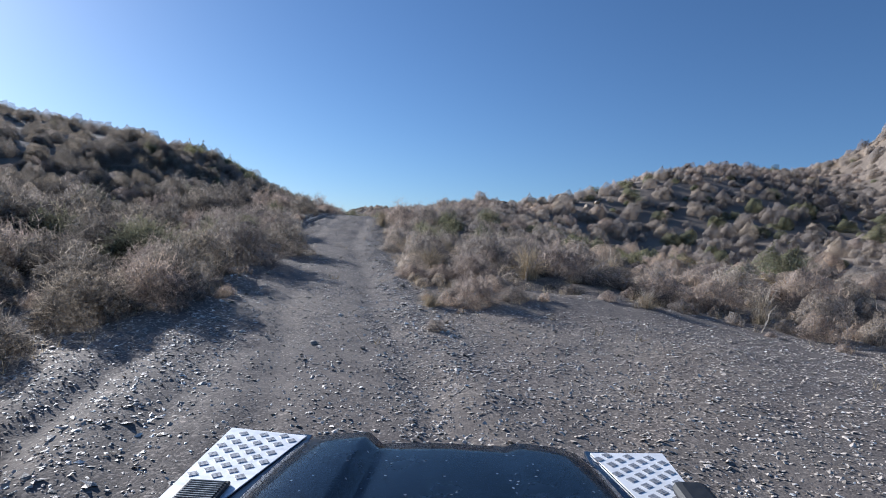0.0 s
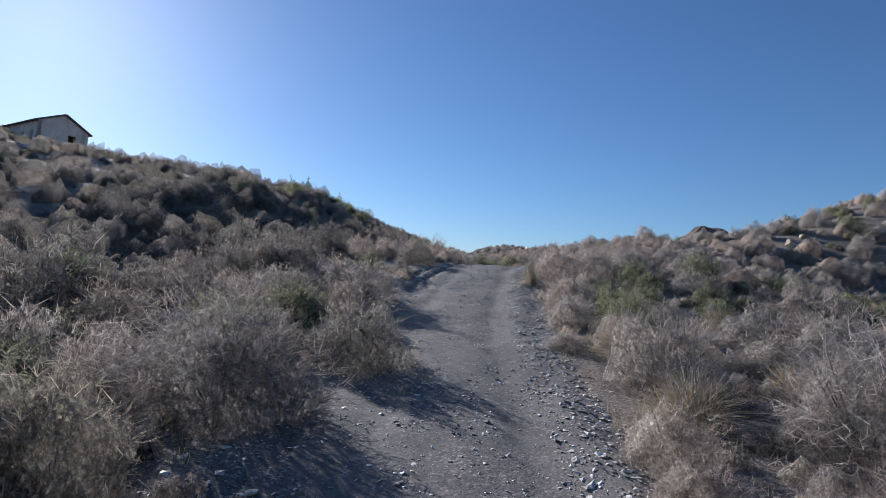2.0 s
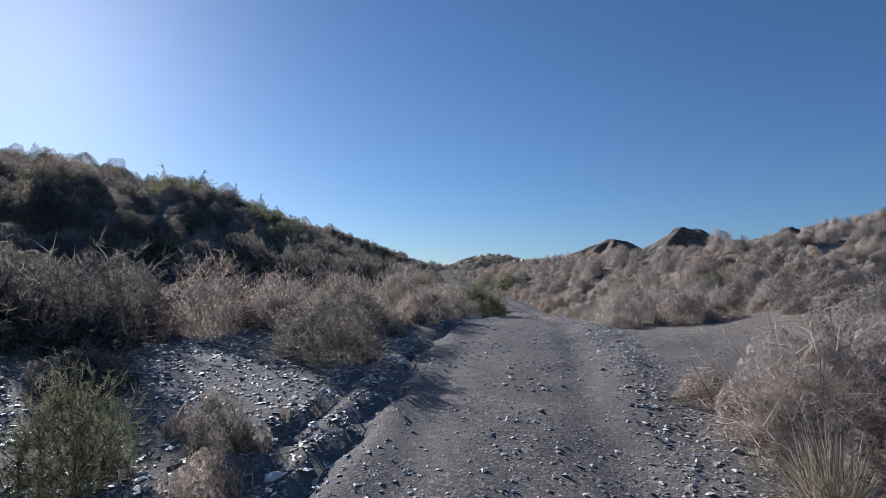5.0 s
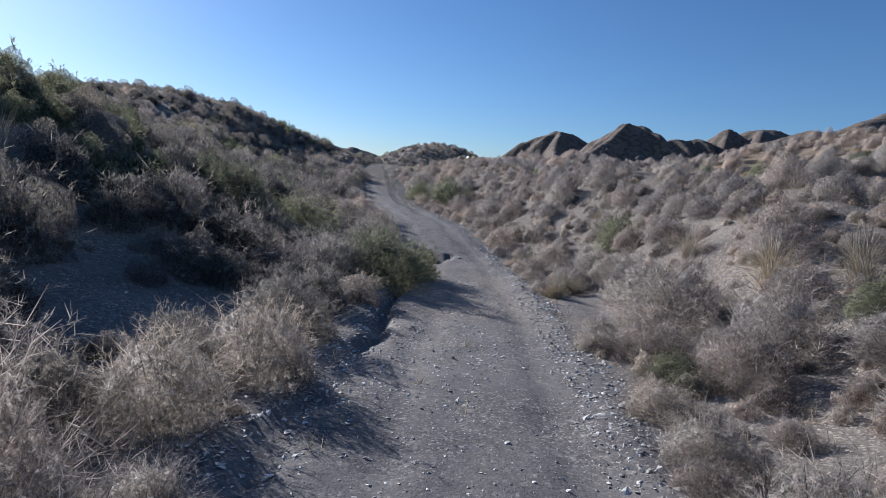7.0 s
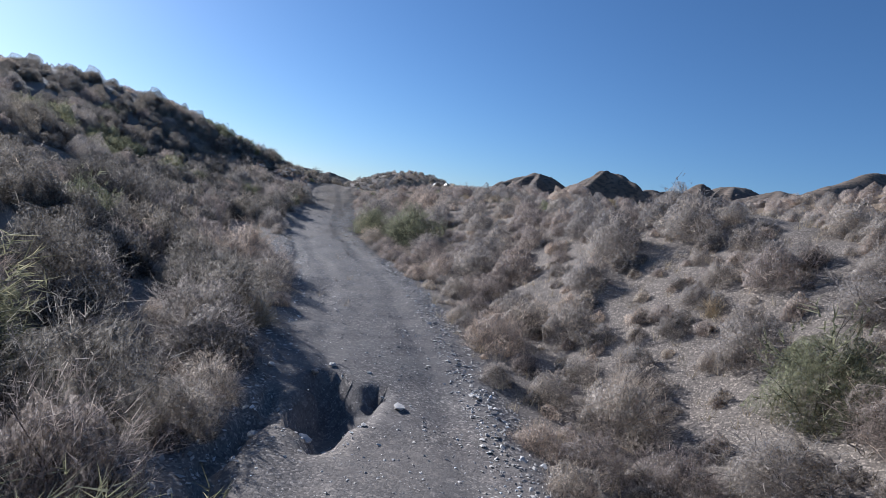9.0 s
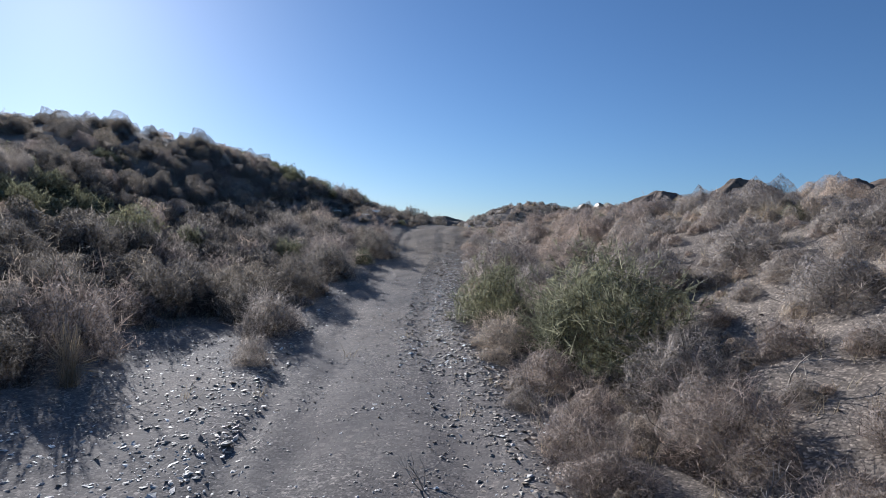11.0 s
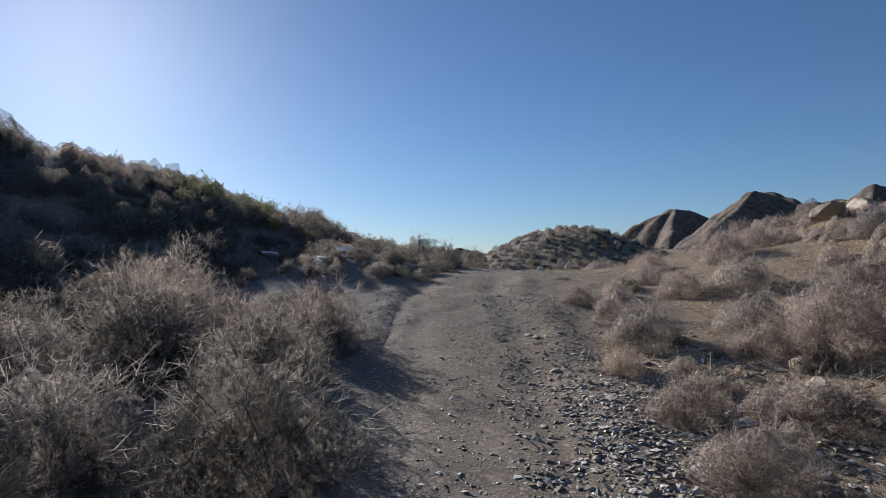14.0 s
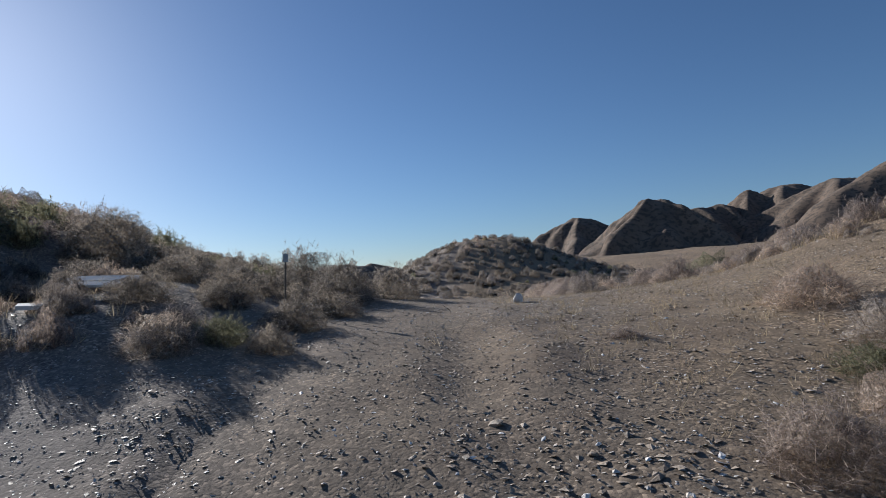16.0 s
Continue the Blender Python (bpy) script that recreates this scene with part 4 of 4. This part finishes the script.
for n, o0, o1, y0, y1, low, high in ((85, 0.8, 3.2, 68, 76, 0.07, 0.18), (40, 0.8, 2.0, 60, 70, 0.06, 0.16), (18, 0.8, 2.0, 73, 79, 0.04, 0.08), (28, 1.05, 1.8, 14, 58, 0.06, 0.15), (45, -2.0, -1.15, 4, 60, 0.06, 0.18), (10, -1.3, 1.2, 4, 80, 0.05, 0.11), (28, -3.5, 6, 3, 10, 0.05, 0.12), (18, 1.5, 6, 78, 88, 0.03, 0.08)):
    for _ in range(n):
        y = stone_rng.uniform(y0, y1)
        stone(float(road_x(y)) + stone_rng.uniform(o0, o1), y, low + (high - low) * stone_rng.uniform() ** 2)
for k in range(12):
    a = 0.52 * k
    stone(PIT[0] - 0.1 + 0.75 * math.cos(a) + stone_rng.normal(0, 0.12), PIT[1] + 1.0 * math.sin(a) + stone_rng.normal(0, 0.12), stone_rng.uniform(0.08, 0.22))
stone(-1.5, 7.0, 0.17)
stone(-13.9, 78.0, 0.12)


# ---------------------------------------------------------------- vehicle
M_PAINT = plain_material("dark_blue_green_paint", (0.012, 0.028, 0.055), 0.25, 0.0, 0.25, 3.0)
paint_nt = M_PAINT.node_tree
specks = node(paint_nt, "ShaderNodeTexVoronoi", Scale=26.0, Randomness=1.0)
speck_at = paint_nt.nodes.new("ShaderNodeTexCoord")
paint_nt.links.new(speck_at.outputs["Object"], specks.inputs["Vector"])
paint_bsdf = paint_nt.nodes["Principled BSDF"]
paint_colour = paint_bsdf.inputs["Base Color"].links[0].from_socket
dust = ramp(paint_nt, specks.outputs["Distance"], [(0.0, (1, 1, 1)), (0.09, (0.7, 0.7, 0.7)), (0.12, (0, 0, 0))])
paint_nt.links.new(mix(paint_nt, dust, paint_colour, (0.3, 0.33, 0.36)), paint_bsdf.inputs["Base Color"])
paint_bsdf.inputs["Coat Weight"].default_value = 0.6
M_PLATE = plain_material("worn_aluminium_plate", (0.9, 0.9, 0.9), 0.5, 0.25, 0.08, 20.0)
M_BAR = plain_material("dull_tread_bar", (0.5, 0.5, 0.51), 0.5, 0.6, 0.1, 40.0)
M_BLACK = plain_material("black_plastic", (0.02, 0.021, 0.023), 0.55, 0.0, 0.3, 30.0)
M_RUBBER = plain_material("black_tyre_rubber", (0.025, 0.024, 0.023), 0.85, 0.0, 0.3, 15.0)
M_STEEL = plain_material("grey_painted_steel", (0.3, 0.31, 0.32), 0.45, 0.6, 0.15, 15.0)
M_LAMP = plain_material("clear_lamp_glass", (0.75, 0.76, 0.78), 0.1, 0.6, 0.05, 10.0)
M_CLOTH = plain_material("dark_seat_cloth", (0.04, 0.04, 0.045), 0.9, 0.0, 0.2, 30.0)
M_GLASS, _, glass_bsdf = material("window_glass", 0.03)
glass_bsdf.inputs["Transmission Weight"].default_value, glass_bsdf.inputs["IOR"].default_value = 1.0, 1.45


def part(name, bm, mat, parent, label=""):
    me = bpy.data.meshes.new(name)
    bmesh.ops.recalc_face_normals(bm, faces=bm.faces)
    bm.to_mesh(me)
    bm.free()
    me.materials.append(mat)
    ob = new(name, me)
    ob.parent = parent
    if label:
        ob["label"] = label
    return ob


def block(x0, x1, y0, y1, z0, z1, bevel=0.01):
    bm = bmesh.new()
    bmesh.ops.create_cube(bm, size=1.0, matrix=Matrix.Translation(((x0 + x1) / 2, (y0 + y1) / 2, (z0 + z1) / 2)) @ Matrix.Diagonal((x1 - x0, y1 - y0, z1 - z0, 1)))
    if bevel:
        bmesh.ops.bevel(bm, geom=bm.edges[:], offset=bevel, segments=2, affect="EDGES", profile=0.5)
    return bm


def slab_of(points, axis, low, high, bevel=0.0):
    """A flat outline (two coordinates) given thickness along one axis."""
    bm = bmesh.new()

    def at3(p, h):
        q = list(p)
        q.insert("xyz".index(axis), h)
        return q

    a = [bm.verts.new(at3(p, low)) for p in points]
    b = [bm.verts.new(at3(p, high)) for p in points]
    bm.faces.new(a)
    bm.faces.new(list(reversed(b)))
    for i in range(len(points)):
        j = (i + 1) % len(points)
        bm.faces.new((a[i], b[i], b[j], a[j]))
    bmesh.ops.recalc_face_normals(bm, faces=bm.faces)
    if bevel:
        bmesh.ops.bevel(bm, geom=bm.edges[:], offset=bevel, segments=2, affect="EDGES", profile=0.5)
    return bm


def tube(radius, depth, m, segments=28, inner=0.0):
    bm = bmesh.new()
    if inner:
        for r in (radius, inner):
            for h in (-depth / 2, depth / 2):
                for k in range(segments):
                    a = 2 * math.pi * k / segments
                    bm.verts.new((r * math.cos(a), r * math.sin(a), h))
        v = list(bm.verts)
        n = segments
        for k in range(n):
            j = (k + 1) % n
            for p, q in ((0, 1), (1, 3), (3, 2), (2, 0)):
                bm.faces.new((v[p * n + k], v[p * n + j], v[q * n + j], v[q * n + k]))
    else:
        bmesh.ops.create_cone(bm, cap_ends=True, segments=segments, radius1=radius, radius2=radius, depth=depth)
    bm.transform(m)
    return bm


def wheel(car, x, y):
    turn = pose(x, y, 0.37, 0, 90, 0)
    bm = tube(0.37, 0.21, turn, 36, 0.21)
    bmesh.ops.bevel(bm, geom=[e for e in bm.edges if e.calc_face_angle(0) > 1.0], offset=0.03, segments=2, affect="EDGES", profile=0.5)
    w = part("wheel", bm, M_RUBBER, car, "black off-road tyre on steel rim")
    part("rim", tube(0.215, 0.16, turn, 28), M_STEEL, w, "grey steel rim")
    part("hub", tube(0.06, 0.2, turn, 18), M_BLACK, w)
    return w


def bonnet_mesh():
    """The lid: raised side strips with a sunken middle, rounded down at the front."""
    across = [(-0.6, -0.045), (-0.56, -0.008), (-0.5, 0.02), (-0.42, 0.034), (-0.31, 0.046), (-0.292, 0.044), (-0.245, 0.008), (-0.2, 0.014), (0.0, 0.024), (0.2, 0.024), (0.225, 0.023), (0.275, 0.037), (0.3, 0.038), (0.42, 0.032), (0.5, 0.016), (0.56, -0.012), (0.6, -0.045)]
    along = [(0.6, 0.065, 1.02), (0.9, 0.06, 1.0), (1.2, 0.053, 0.96), (1.5, 0.044, 0.9), (1.7, 0.03, 0.86), (1.8, 0.015, 0.84), (1.85, -0.012, 0.825), (1.875, -0.06, 0.815), (1.88, -0.12, 0.81)]
    bm = bmesh.new()
    rows = [[bm.verts.new((x * k - 0.02, y, 1.085 + z * (0.6 if y > 1.84 else 1) + rise)) for x, z in across] for y, rise, k in along]
    for a, b in zip(rows, rows[1:]):
        for i in range(len(across) - 1):
            bm.faces.new((a[i], a[i + 1], b[i + 1], b[i]))
    for f in bm.faces:
        f.smooth = True
    bmesh.ops.solidify(bm, geom=bm.faces[:], thickness=0.012)
    return bm


def wing(car, side):
    """Front wing with its wheel arch and tread plate; side is -1 or 1."""
    outer, inner = (-0.797, -0.5) if side < 0 else (0.745, 0.47)
    arch = [(1.3 + 0.44 * math.cos(radians(a)), 0.42 + 0.44 * math.sin(radians(a))) for a in range(180, -1, -15)]
    outline = [(0.6, 0.42)] + arch + [(1.95, 0.5), (1.97, 0.56), (1.97, 1.055), (0.6, 1.055)]
    a, b = sorted((outer, outer - side * 0.03))
    w = part("wing", slab_of(outline, "x", a, b), M_PAINT, car)
    a, b = sorted((outer - side * 0.031, inner))
    part("wing_top", block(a, b, 0.6, 1.968, 1.03, 1.054, 0.004), M_PAINT, w)
    part("wing_front", block(a, b, 1.93, 1.965, 0.52, 1.028, 0.006), M_PAINT, w)
    edge = [(outer, 0.66), (outer, 1.972), (inner + side * 0.015, 1.94), (inner + side * 0.12, 1.5), (inner + side * 0.125, 0.66)]
    plate = part("tread_plate", slab_of(edge, "z", 1.056, 1.06), M_PLATE, w, "bright aluminium tread plate")
    bars = bmesh.new()
    n = 0
    for i in range(9):
        for j in range(37):
            cx, cy = outer - side * (0.026 + 0.036 * i), 0.7 + 0.034 * j
            limit = abs(inner) + (0.03 if cy > 1.85 else 0.13 * min(1, (1.95 - cy) / 0.45) + 0.02)
            if abs(cx) < limit or cy > 1.94 or abs(cx) > abs(outer) - 0.015:
                continue
            if side < 0 and cy < 1.6 and cy > 1.2 and abs(cx) < 0.775:
                continue
            tilt = 35 if (i + j) % 2 else -35
            if (i + j) % 2:
                for k in (-1.5, -0.5, 0.5, 1.5):
                    m = pose(cx, cy, 1.0612, 0, 0, tilt) @ Matrix.Translation((0.0, k * 0.0068, 0)) @ Matrix.Diagonal((0.027, 0.0042, 0.003, 1))
                    bmesh.ops.create_cube(bars, size=1.0, matrix=m)
            n += 1
    tagged(part("tread_pattern", bars, M_BAR, plate, "raised dull tread bars"), kind="stuff")
    lamp = tube(0.09, 0.05, pose((outer + inner) / 2, 1.975, 0.86, 90, 0, 0), 28)
    head = part("headlight", lamp, M_LAMP, car, "round clear headlight")
    part("bezel", tube(0.105, 0.04, pose((outer + inner) / 2, 1.972, 0.86, 90, 0, 0), 28, 0.091), M_BLACK, head)
    part("indicator", tube(0.035, 0.04, pose((outer + inner) / 2 + side * 0.03, 1.97, 0.68, 90, 0, 0), 18), plain_material("amber_lens", (0.7, 0.25, 0.03), 0.2), car, "round amber indicator")
    return w


def vehicle():
    car = tagged(new("off_road_car"), "dark blue-green off-road car with aluminium tread plates standing on gravel", "car")
    part("bonnet", bonnet_mesh(), M_PAINT, car, "dusty dark bonnet with sunken middle")
    for side in (-1, 1):
        wing(car, side)
    grille = part("grille_panel", block(-0.49, 0.46, 1.9, 1.925, 0.52, 1.03, 0.006), M_PAINT, car)
    for k in range(9):
        part("grille_slat", block(-0.34, 0.3, 1.927, 1.94, 0.64 + 0.036 * k, 0.654 + 0.036 * k, 0.003), M_BLACK, grille)
    part("bumper", block(-0.78, 0.73, 2.0, 2.09, 0.44, 0.57, 0.012), M_BLACK, car, "black steel front bumper")
    intake = part("air_intake", block(-0.755, -0.635, 1.2, 1.57, 1.0605, 1.072, 0.004), M_BLACK, car, "black ribbed air intake")
    for k in range(30):
        part("rib", block(-0.745, -0.645, 1.212 + 0.0118 * k, 1.216 + 0.0118 * k, 1.0725, 1.077, 0.001), M_STEEL, intake)
    cap = block(0.67, 0.775, 1.36, 1.69, 1.0605, 1.105, 0.022)
    part("snorkel", cap, M_BLACK, car, "black plastic snorkel base")
    part("snorkel_pipe", tube(0.032, 0.74, pose(0.73, 1.02, 1.095, 90, 0, 0), 16), M_BLACK, car)
    part("floor_pan", block(-0.72, 0.67, -2.1, 1.9, 0.38, 0.46, 0.01), M_BLACK, car)
    part("bulkhead", block(-0.76, 0.71, 0.53, 0.598, 0.46, 1.12, 0.008), M_PAINT, car)
    screen = [(0.6, 1.12), (0.565, 1.12), (0.365, 1.58), (0.4, 1.58)]
    for a, b in ((-0.76, -0.7), (0.65, 0.71), (-0.045, -0.005)):
        part("screen_pillar", slab_of(screen, "x", a, b), M_PAINT, car)
    part("windscreen", slab_of([(0.588, 1.125), (0.58, 1.125), (0.382, 1.575), (0.39, 1.575)], "x", -0.698, 0.648), M_GLASS, car, "clear windscreen").visible_shadow = False
    part("roof", block(-0.77, 0.72, -2.1, 0.42, 1.582, 1.64, 0.02), M_PAINT, car, "dark flat roof")
    for side, x in ((-1, -0.79), (1, 0.738)):
        a, b = sorted((x, x - side * 0.04))
        door = part("door", slab_of([(0.52, 0.46), (0.52, 1.11), (-0.42, 1.11), (-0.42, 0.46)], "x", a, b, 0.006), M_PAINT, car)
        part("door_handle", block(min(x, x + side * 0.02), max(x, x + side * 0.02), -0.34, -0.22, 0.98, 1.01, 0.004), M_BLACK, door)
        part("window", slab_of([(0.5, 1.113), (0.33, 1.575), (-0.42, 1.575), (-0.42, 1.113)], "x", a + 0.016, b - 0.016), M_GLASS, car, "clear side window")
        part("side_panel", slab_of([(-0.425, 0.46), (-0.425, 1.58), (-2.1, 1.58), (-2.1, 0.62), (-1.52, 0.62)] + [(-1.1 + 0.42 * math.cos(radians(q)), 0.42 + 0.42 * math.sin(radians(q))) for q in range(165, -1, -15)], "x", a, b), M_PAINT, car)
        for y in (1.3, -1.1):
            wheel(car, x - side * 0.09, y)
        seat = part("seat", block(-0.02 + side * 0.38 - 0.22, -0.02 + side * 0.38 + 0.22, -0.36, 0.1, 0.5, 0.72, 0.04), M_CLOTH, car)
        part("backrest", block(-0.02 + side * 0.38 - 0.22, -0.02 + side * 0.38 + 0.22, -0.46, -0.37, 0.66, 1.25, 0.04), M_CLOTH, seat)
    part("tailgate", block(-0.74, 0.69, -2.14, -2.1, 0.62, 1.58, 0.01), M_PAINT, car)
    return car


car = vehicle()
CAR_EYE = 1.9
car.matrix_basis = aim(0, 0, 1.9, -1.8, 4.46, 1.2) @ pose(0, 0, 0, -90) @ Matrix.Translation((0, 0, -CAR_EYE))

# ---------------------------------------------------------------- house on the hill
M_PLASTER = plain_material("weathered_cream_plaster", (0.85, 0.67, 0.53), 0.9, 0.0, 0.2, 1.2)
M_TILE = plain_material("old_clay_roof", (0.2, 0.13, 0.1), 0.85, 0.0, 0.25, 4.0)
M_DARK = plain_material("dark_empty_opening", (0.03, 0.028, 0.025), 0.9)


def house():
    """An abandoned gabled house: front wall with openings, sides, roof."""
    h = tagged(new("house"), "weathered cream plaster house with a gabled roof on the hilltop", "house")
    hw, depth, ridge, thick = 2.55, 13.0, 6.0, 0.35
    eaves = {-1: 4.9, 1: 4.45}

    def holed(name, w, tops, holes, place):
        """A wall in its own plane with square holes that go right through."""
        xs = sorted({-w, w, *[v for a in holes for v in a[:2]], *[t[0] for t in tops]})
        zs = sorted({-1.5, *[v for a in holes for v in a[2:]], min(t[1] for t in tops)})
        bm = bmesh.new()

        def cell(pts):
            lo = [bm.verts.new((a, 0, b)) for a, b in pts]
            hi = [bm.verts.new((a, thick, b)) for a, b in pts]
            bm.faces.new(lo)
            bm.faces.new(list(reversed(hi)))
            for i in range(len(pts)):
                j = (i + 1) % len(pts)
                bm.faces.new((lo[i], hi[i], hi[j], lo[j]))

        for a, b in zip(xs, xs[1:]):
            for c, d in zip(zs, zs[1:]):
                if not any(q[0] <= a and b <= q[1] and q[2] <= c and d <= q[3] for q in holes):
                    cell([(a, c), (b, c), (b, d), (a, d)])
            ta, tb = (np.interp(v, [t[0] for t in tops], [t[1] for t in tops]) for v in (a, b))
            if ta > zs[-1] or tb > zs[-1]:
                pts = [(a, zs[-1]), (b, zs[-1])] + ([(b, tb)] if tb > zs[-1] else []) + ([(a, ta)] if ta > zs[-1] else [])
                cell(pts)
        bmesh.ops.remove_doubles(bm, verts=bm.verts[:], dist=1e-4)
        bm.transform(place)
        return part(name, bm, M_PLASTER, h)

    gable = [(-hw, eaves[-1]), (0, ridge), (hw, eaves[1])]
    holed("front_wall", hw, gable, [(0.5, 1.3, 1.9, 3.9), (-2.0, -1.6, 2.0, 2.9), (-1.2, -0.8, 2.0, 2.9), (-0.4, 0.0, 2.0, 2.9)], pose(0, 0, 0))
    holed("back_wall", hw, gable, [], pose(0, depth - thick, 0))
    for side in (-1, 1):
        wall = eaves[side]
        holed("side_wall", depth / 2 - thick - 0.002, [(-depth / 2, wall), (depth / 2, wall)], [(a, a + 0.8, 2.3, 3.9) for a in (-5.4, -3.3, -1.2, 0.9, 3.0)], pose(side * hw - (0 if side < 0 else thick) + (thick if side < 0 else 0) * 0, depth / 2, 0, 0, 0, 90) @ pose(0, -thick if side < 0 else 0, 0))
        slope = math.hypot(hw + 0.3, (ridge - wall) * (hw + 0.3) / hw)
        bm = block(0, slope, -0.3, depth + 0.3, 0.0, 0.14, 0.01)
        bm.transform(pose(0, 0, ridge + 0.03, 0, math.degrees(math.atan2(ridge - wall, hw)), 0))
        if side < 0:
            bm.transform(Matrix.Diagonal((-1, 1, 1, 1)))
        part("roof_slope", bm, M_TILE, h, "worn brown clay-tile roof slope")
    part("inner_floor", block(-hw + thick, hw - thick, thick, depth - thick, 0.0, 0.1, 0), M_DARK, h)
    return h


villa = house()
villa.matrix_basis = pose(-57.2, 59.9, 12.25, 0, 0, 70)

# ---------------------------------------------------------------- slabs, sign post, rocks, dead wood
M_CONCRETE = plain_material("pale_broken_concrete", (0.72, 0.69, 0.64), 0.9, 0.0, 0.2, 6.0)
M_WOODPOST = plain_material("weathered_post_wood", (0.1, 0.085, 0.07), 0.85, 0.0, 0.25, 9.0)


def broken_slab(x, y, long, wide, thick, z_up, turn, tilt):
    outline = [(-long / 2, -wide / 2), (long * 0.1, -wide * 0.55), (long / 2, -wide * 0.3), (long * 0.46, wide * 0.35), (0, wide / 2), (-long * 0.47, wide * 0.42)]
    bm = slab_of(outline, "z", -thick / 2, thick / 2, thick * 0.12)
    me = bpy.data.meshes.new("concrete_slab")
    bm.to_mesh(me)
    bm.free()
    me.materials.append(M_CONCRETE)
    ob = new("concrete_slab", me)
    ob.matrix_basis = pose(x, y, float(land(x, y)) + z_up, tilt, 3, turn)
    return tagged(ob, "pale broken concrete slab lying among dark shrubs", "slab", "broken slabs")


broken_slab(-18.2, 80.55, 0.85, 0.13, 0.03, 0.15, 6, 24)
broken_slab(-18.25, 80.38, 0.7, 0.11, 0.03, 0.1, 11, 22)
broken_slab(-18.2, 79.6, 0.25, 0.16, 0.04, 0.05, 40, 10)
broken_slab(-20.6, 81.2, 0.4, 0.3, 0.06, 0.14, 15, -20)
broken_slab(-17.0, 83.3, 0.3, 0.2, 0.05, 0.06, 60, 5)


def sign_post(x, y):
    s = tagged(new("marker_post"), "small dark wooden marker post with a plate", "post")
    part("post", block(-0.011, 0.011, -0.011, 0.011, -0.2, 0.66, 0.003), M_WOODPOST, s)
    part("plate", block(-0.03, 0.035, -0.02, -0.012, 0.55, 0.65, 0.002), M_STEEL, s, "small grey metal plate")
    s.matrix_basis = pose(x, y, float(land(x, y)), 0, 3, 20)
    return s


sign_post(-16.6, 81.6)
ROCKS = [rock_mesh("rock", 70 + k, M_ROCK, 0.75, 3) for k in range(4)]
rock_rng = np.random.default_rng(77)
for x, y, size in ((-7.7, 81.2, 0.75), (-7.0, 81.5, 0.65), (-6.4, 81.3, 0.5), (-5.6, 80.4, 0.4), (-10.3, 73.5, 0.42), (0.8, 42.6, 0.2), (1.2, 42.8, 0.24), (0.5, 42.9, 0.14), (1.0, 43.1, 0.16), (-4.8, 82.4, 0.55), (-3.6, 81.0, 0.4),
                   (12.0, 48.3, 0.7), (13.2, 49.5, 0.6), (10.4, 35.8, 0.5), (13.4, 51.8, 0.8), (11.6, 36.6, 0.4)):
    ob = new("rock", ROCKS[rock_rng.integers(4)])
    ob.matrix_basis = pose(x, y, float(land(x, y)) + size * 0.18, rock_rng.normal(0, 15), rock_rng.normal(0, 15), rock_rng.uniform(0, 360)) @ Matrix.Diagonal((size, size * 0.8, size, 1))
    tagged(ob, "ochre weathered rock sticking out of the slope", "rock", "rocks of the slope")
white = new("pale_rock", rock_mesh("pale_rock", 91, M_CONCRETE, 1.1, 2))
white.matrix_basis = pose(-13.75, 83.3, float(land(-13.75, 83.3)) + 0.05, 10, 0, 30) @ Matrix.Diagonal((0.17, 0.11, 0.2, 1))
tagged(white, "small white rock standing on the gravel crest", "rock")


def dead_branch(x, y, size, seed):
    """A bleached fallen branch that forks."""
    rng = np.random.default_rng(seed)
    bm = bmesh.new()

    def limb(a, d, length, r, depth):
        pts, p = [a], a
        for _ in range(4):
            d = (d + Vector(rng.normal(0, 0.25, 3))).normalized()
            p = p + d * length / 4
            pts.append(p)
        rings = []
        for k, q in enumerate(pts):
            rr = r * (1 - 0.7 * k / 4)
            u = d.orthogonal().normalized()
            w = d.cross(u)
            rings.append([bm.verts.new(q + (u * math.cos(t) + w * math.sin(t)) * rr) for t in (0, 2.1, 4.2)])
        for f, g in zip(rings, rings[1:]):
            for i in range(3):
                bm.faces.new((f[i], f[(i + 1) % 3], g[(i + 1) % 3], g[i]))
        if depth:
            for _ in range(3):
                k = rng.integers(1, 4)
                limb(pts[k], (d + Vector(rng.normal(0, 0.8, 3)) + Vector((0, 0, 0.2))).normalized(), length * 0.6, r * 0.5, depth - 1)

    for _ in range(3):
        limb(Vector((0, 0, 0)), Vector((rng.normal(), rng.normal(), 0.7)).normalized(), 0.5, 0.016, 2)
    me = bpy.data.meshes.new("dead_branch")
    bm.to_mesh(me)
    bm.free()
    me.materials.append(M_PALE)
    ob = new("dead_branch", me)
    ob.matrix_basis = pose(x, y, float(land(x, y)) - 0.02, 0, 0, rng.uniform(0, 360)) @ Matrix.Diagonal((size, size, size, 1))
    return tagged(ob, "bleached forked dead branch among the shrubs", "branch", "dead branches")


for k, (x, y, size) in enumerate(((1.3, 12.6, 1.3), (2.6, 14.8, 1.0), (-6.0, 57.2, 0.9), (-5.4, 58.8, 1.0), (-8.3, 57.0, 0.5), (-8.5, 66.8, 1.1), (-9.6, 69.4, 0.7), (-0.6, 39.4, 0.8), (-2.0, 22.0, 0.7), (5.6, 9.8, 0.8), (-9.4, 74.3, 0.9), (-14.2, 67.6, 0.8))):
    dead_branch(x, y, size, 300 + k)
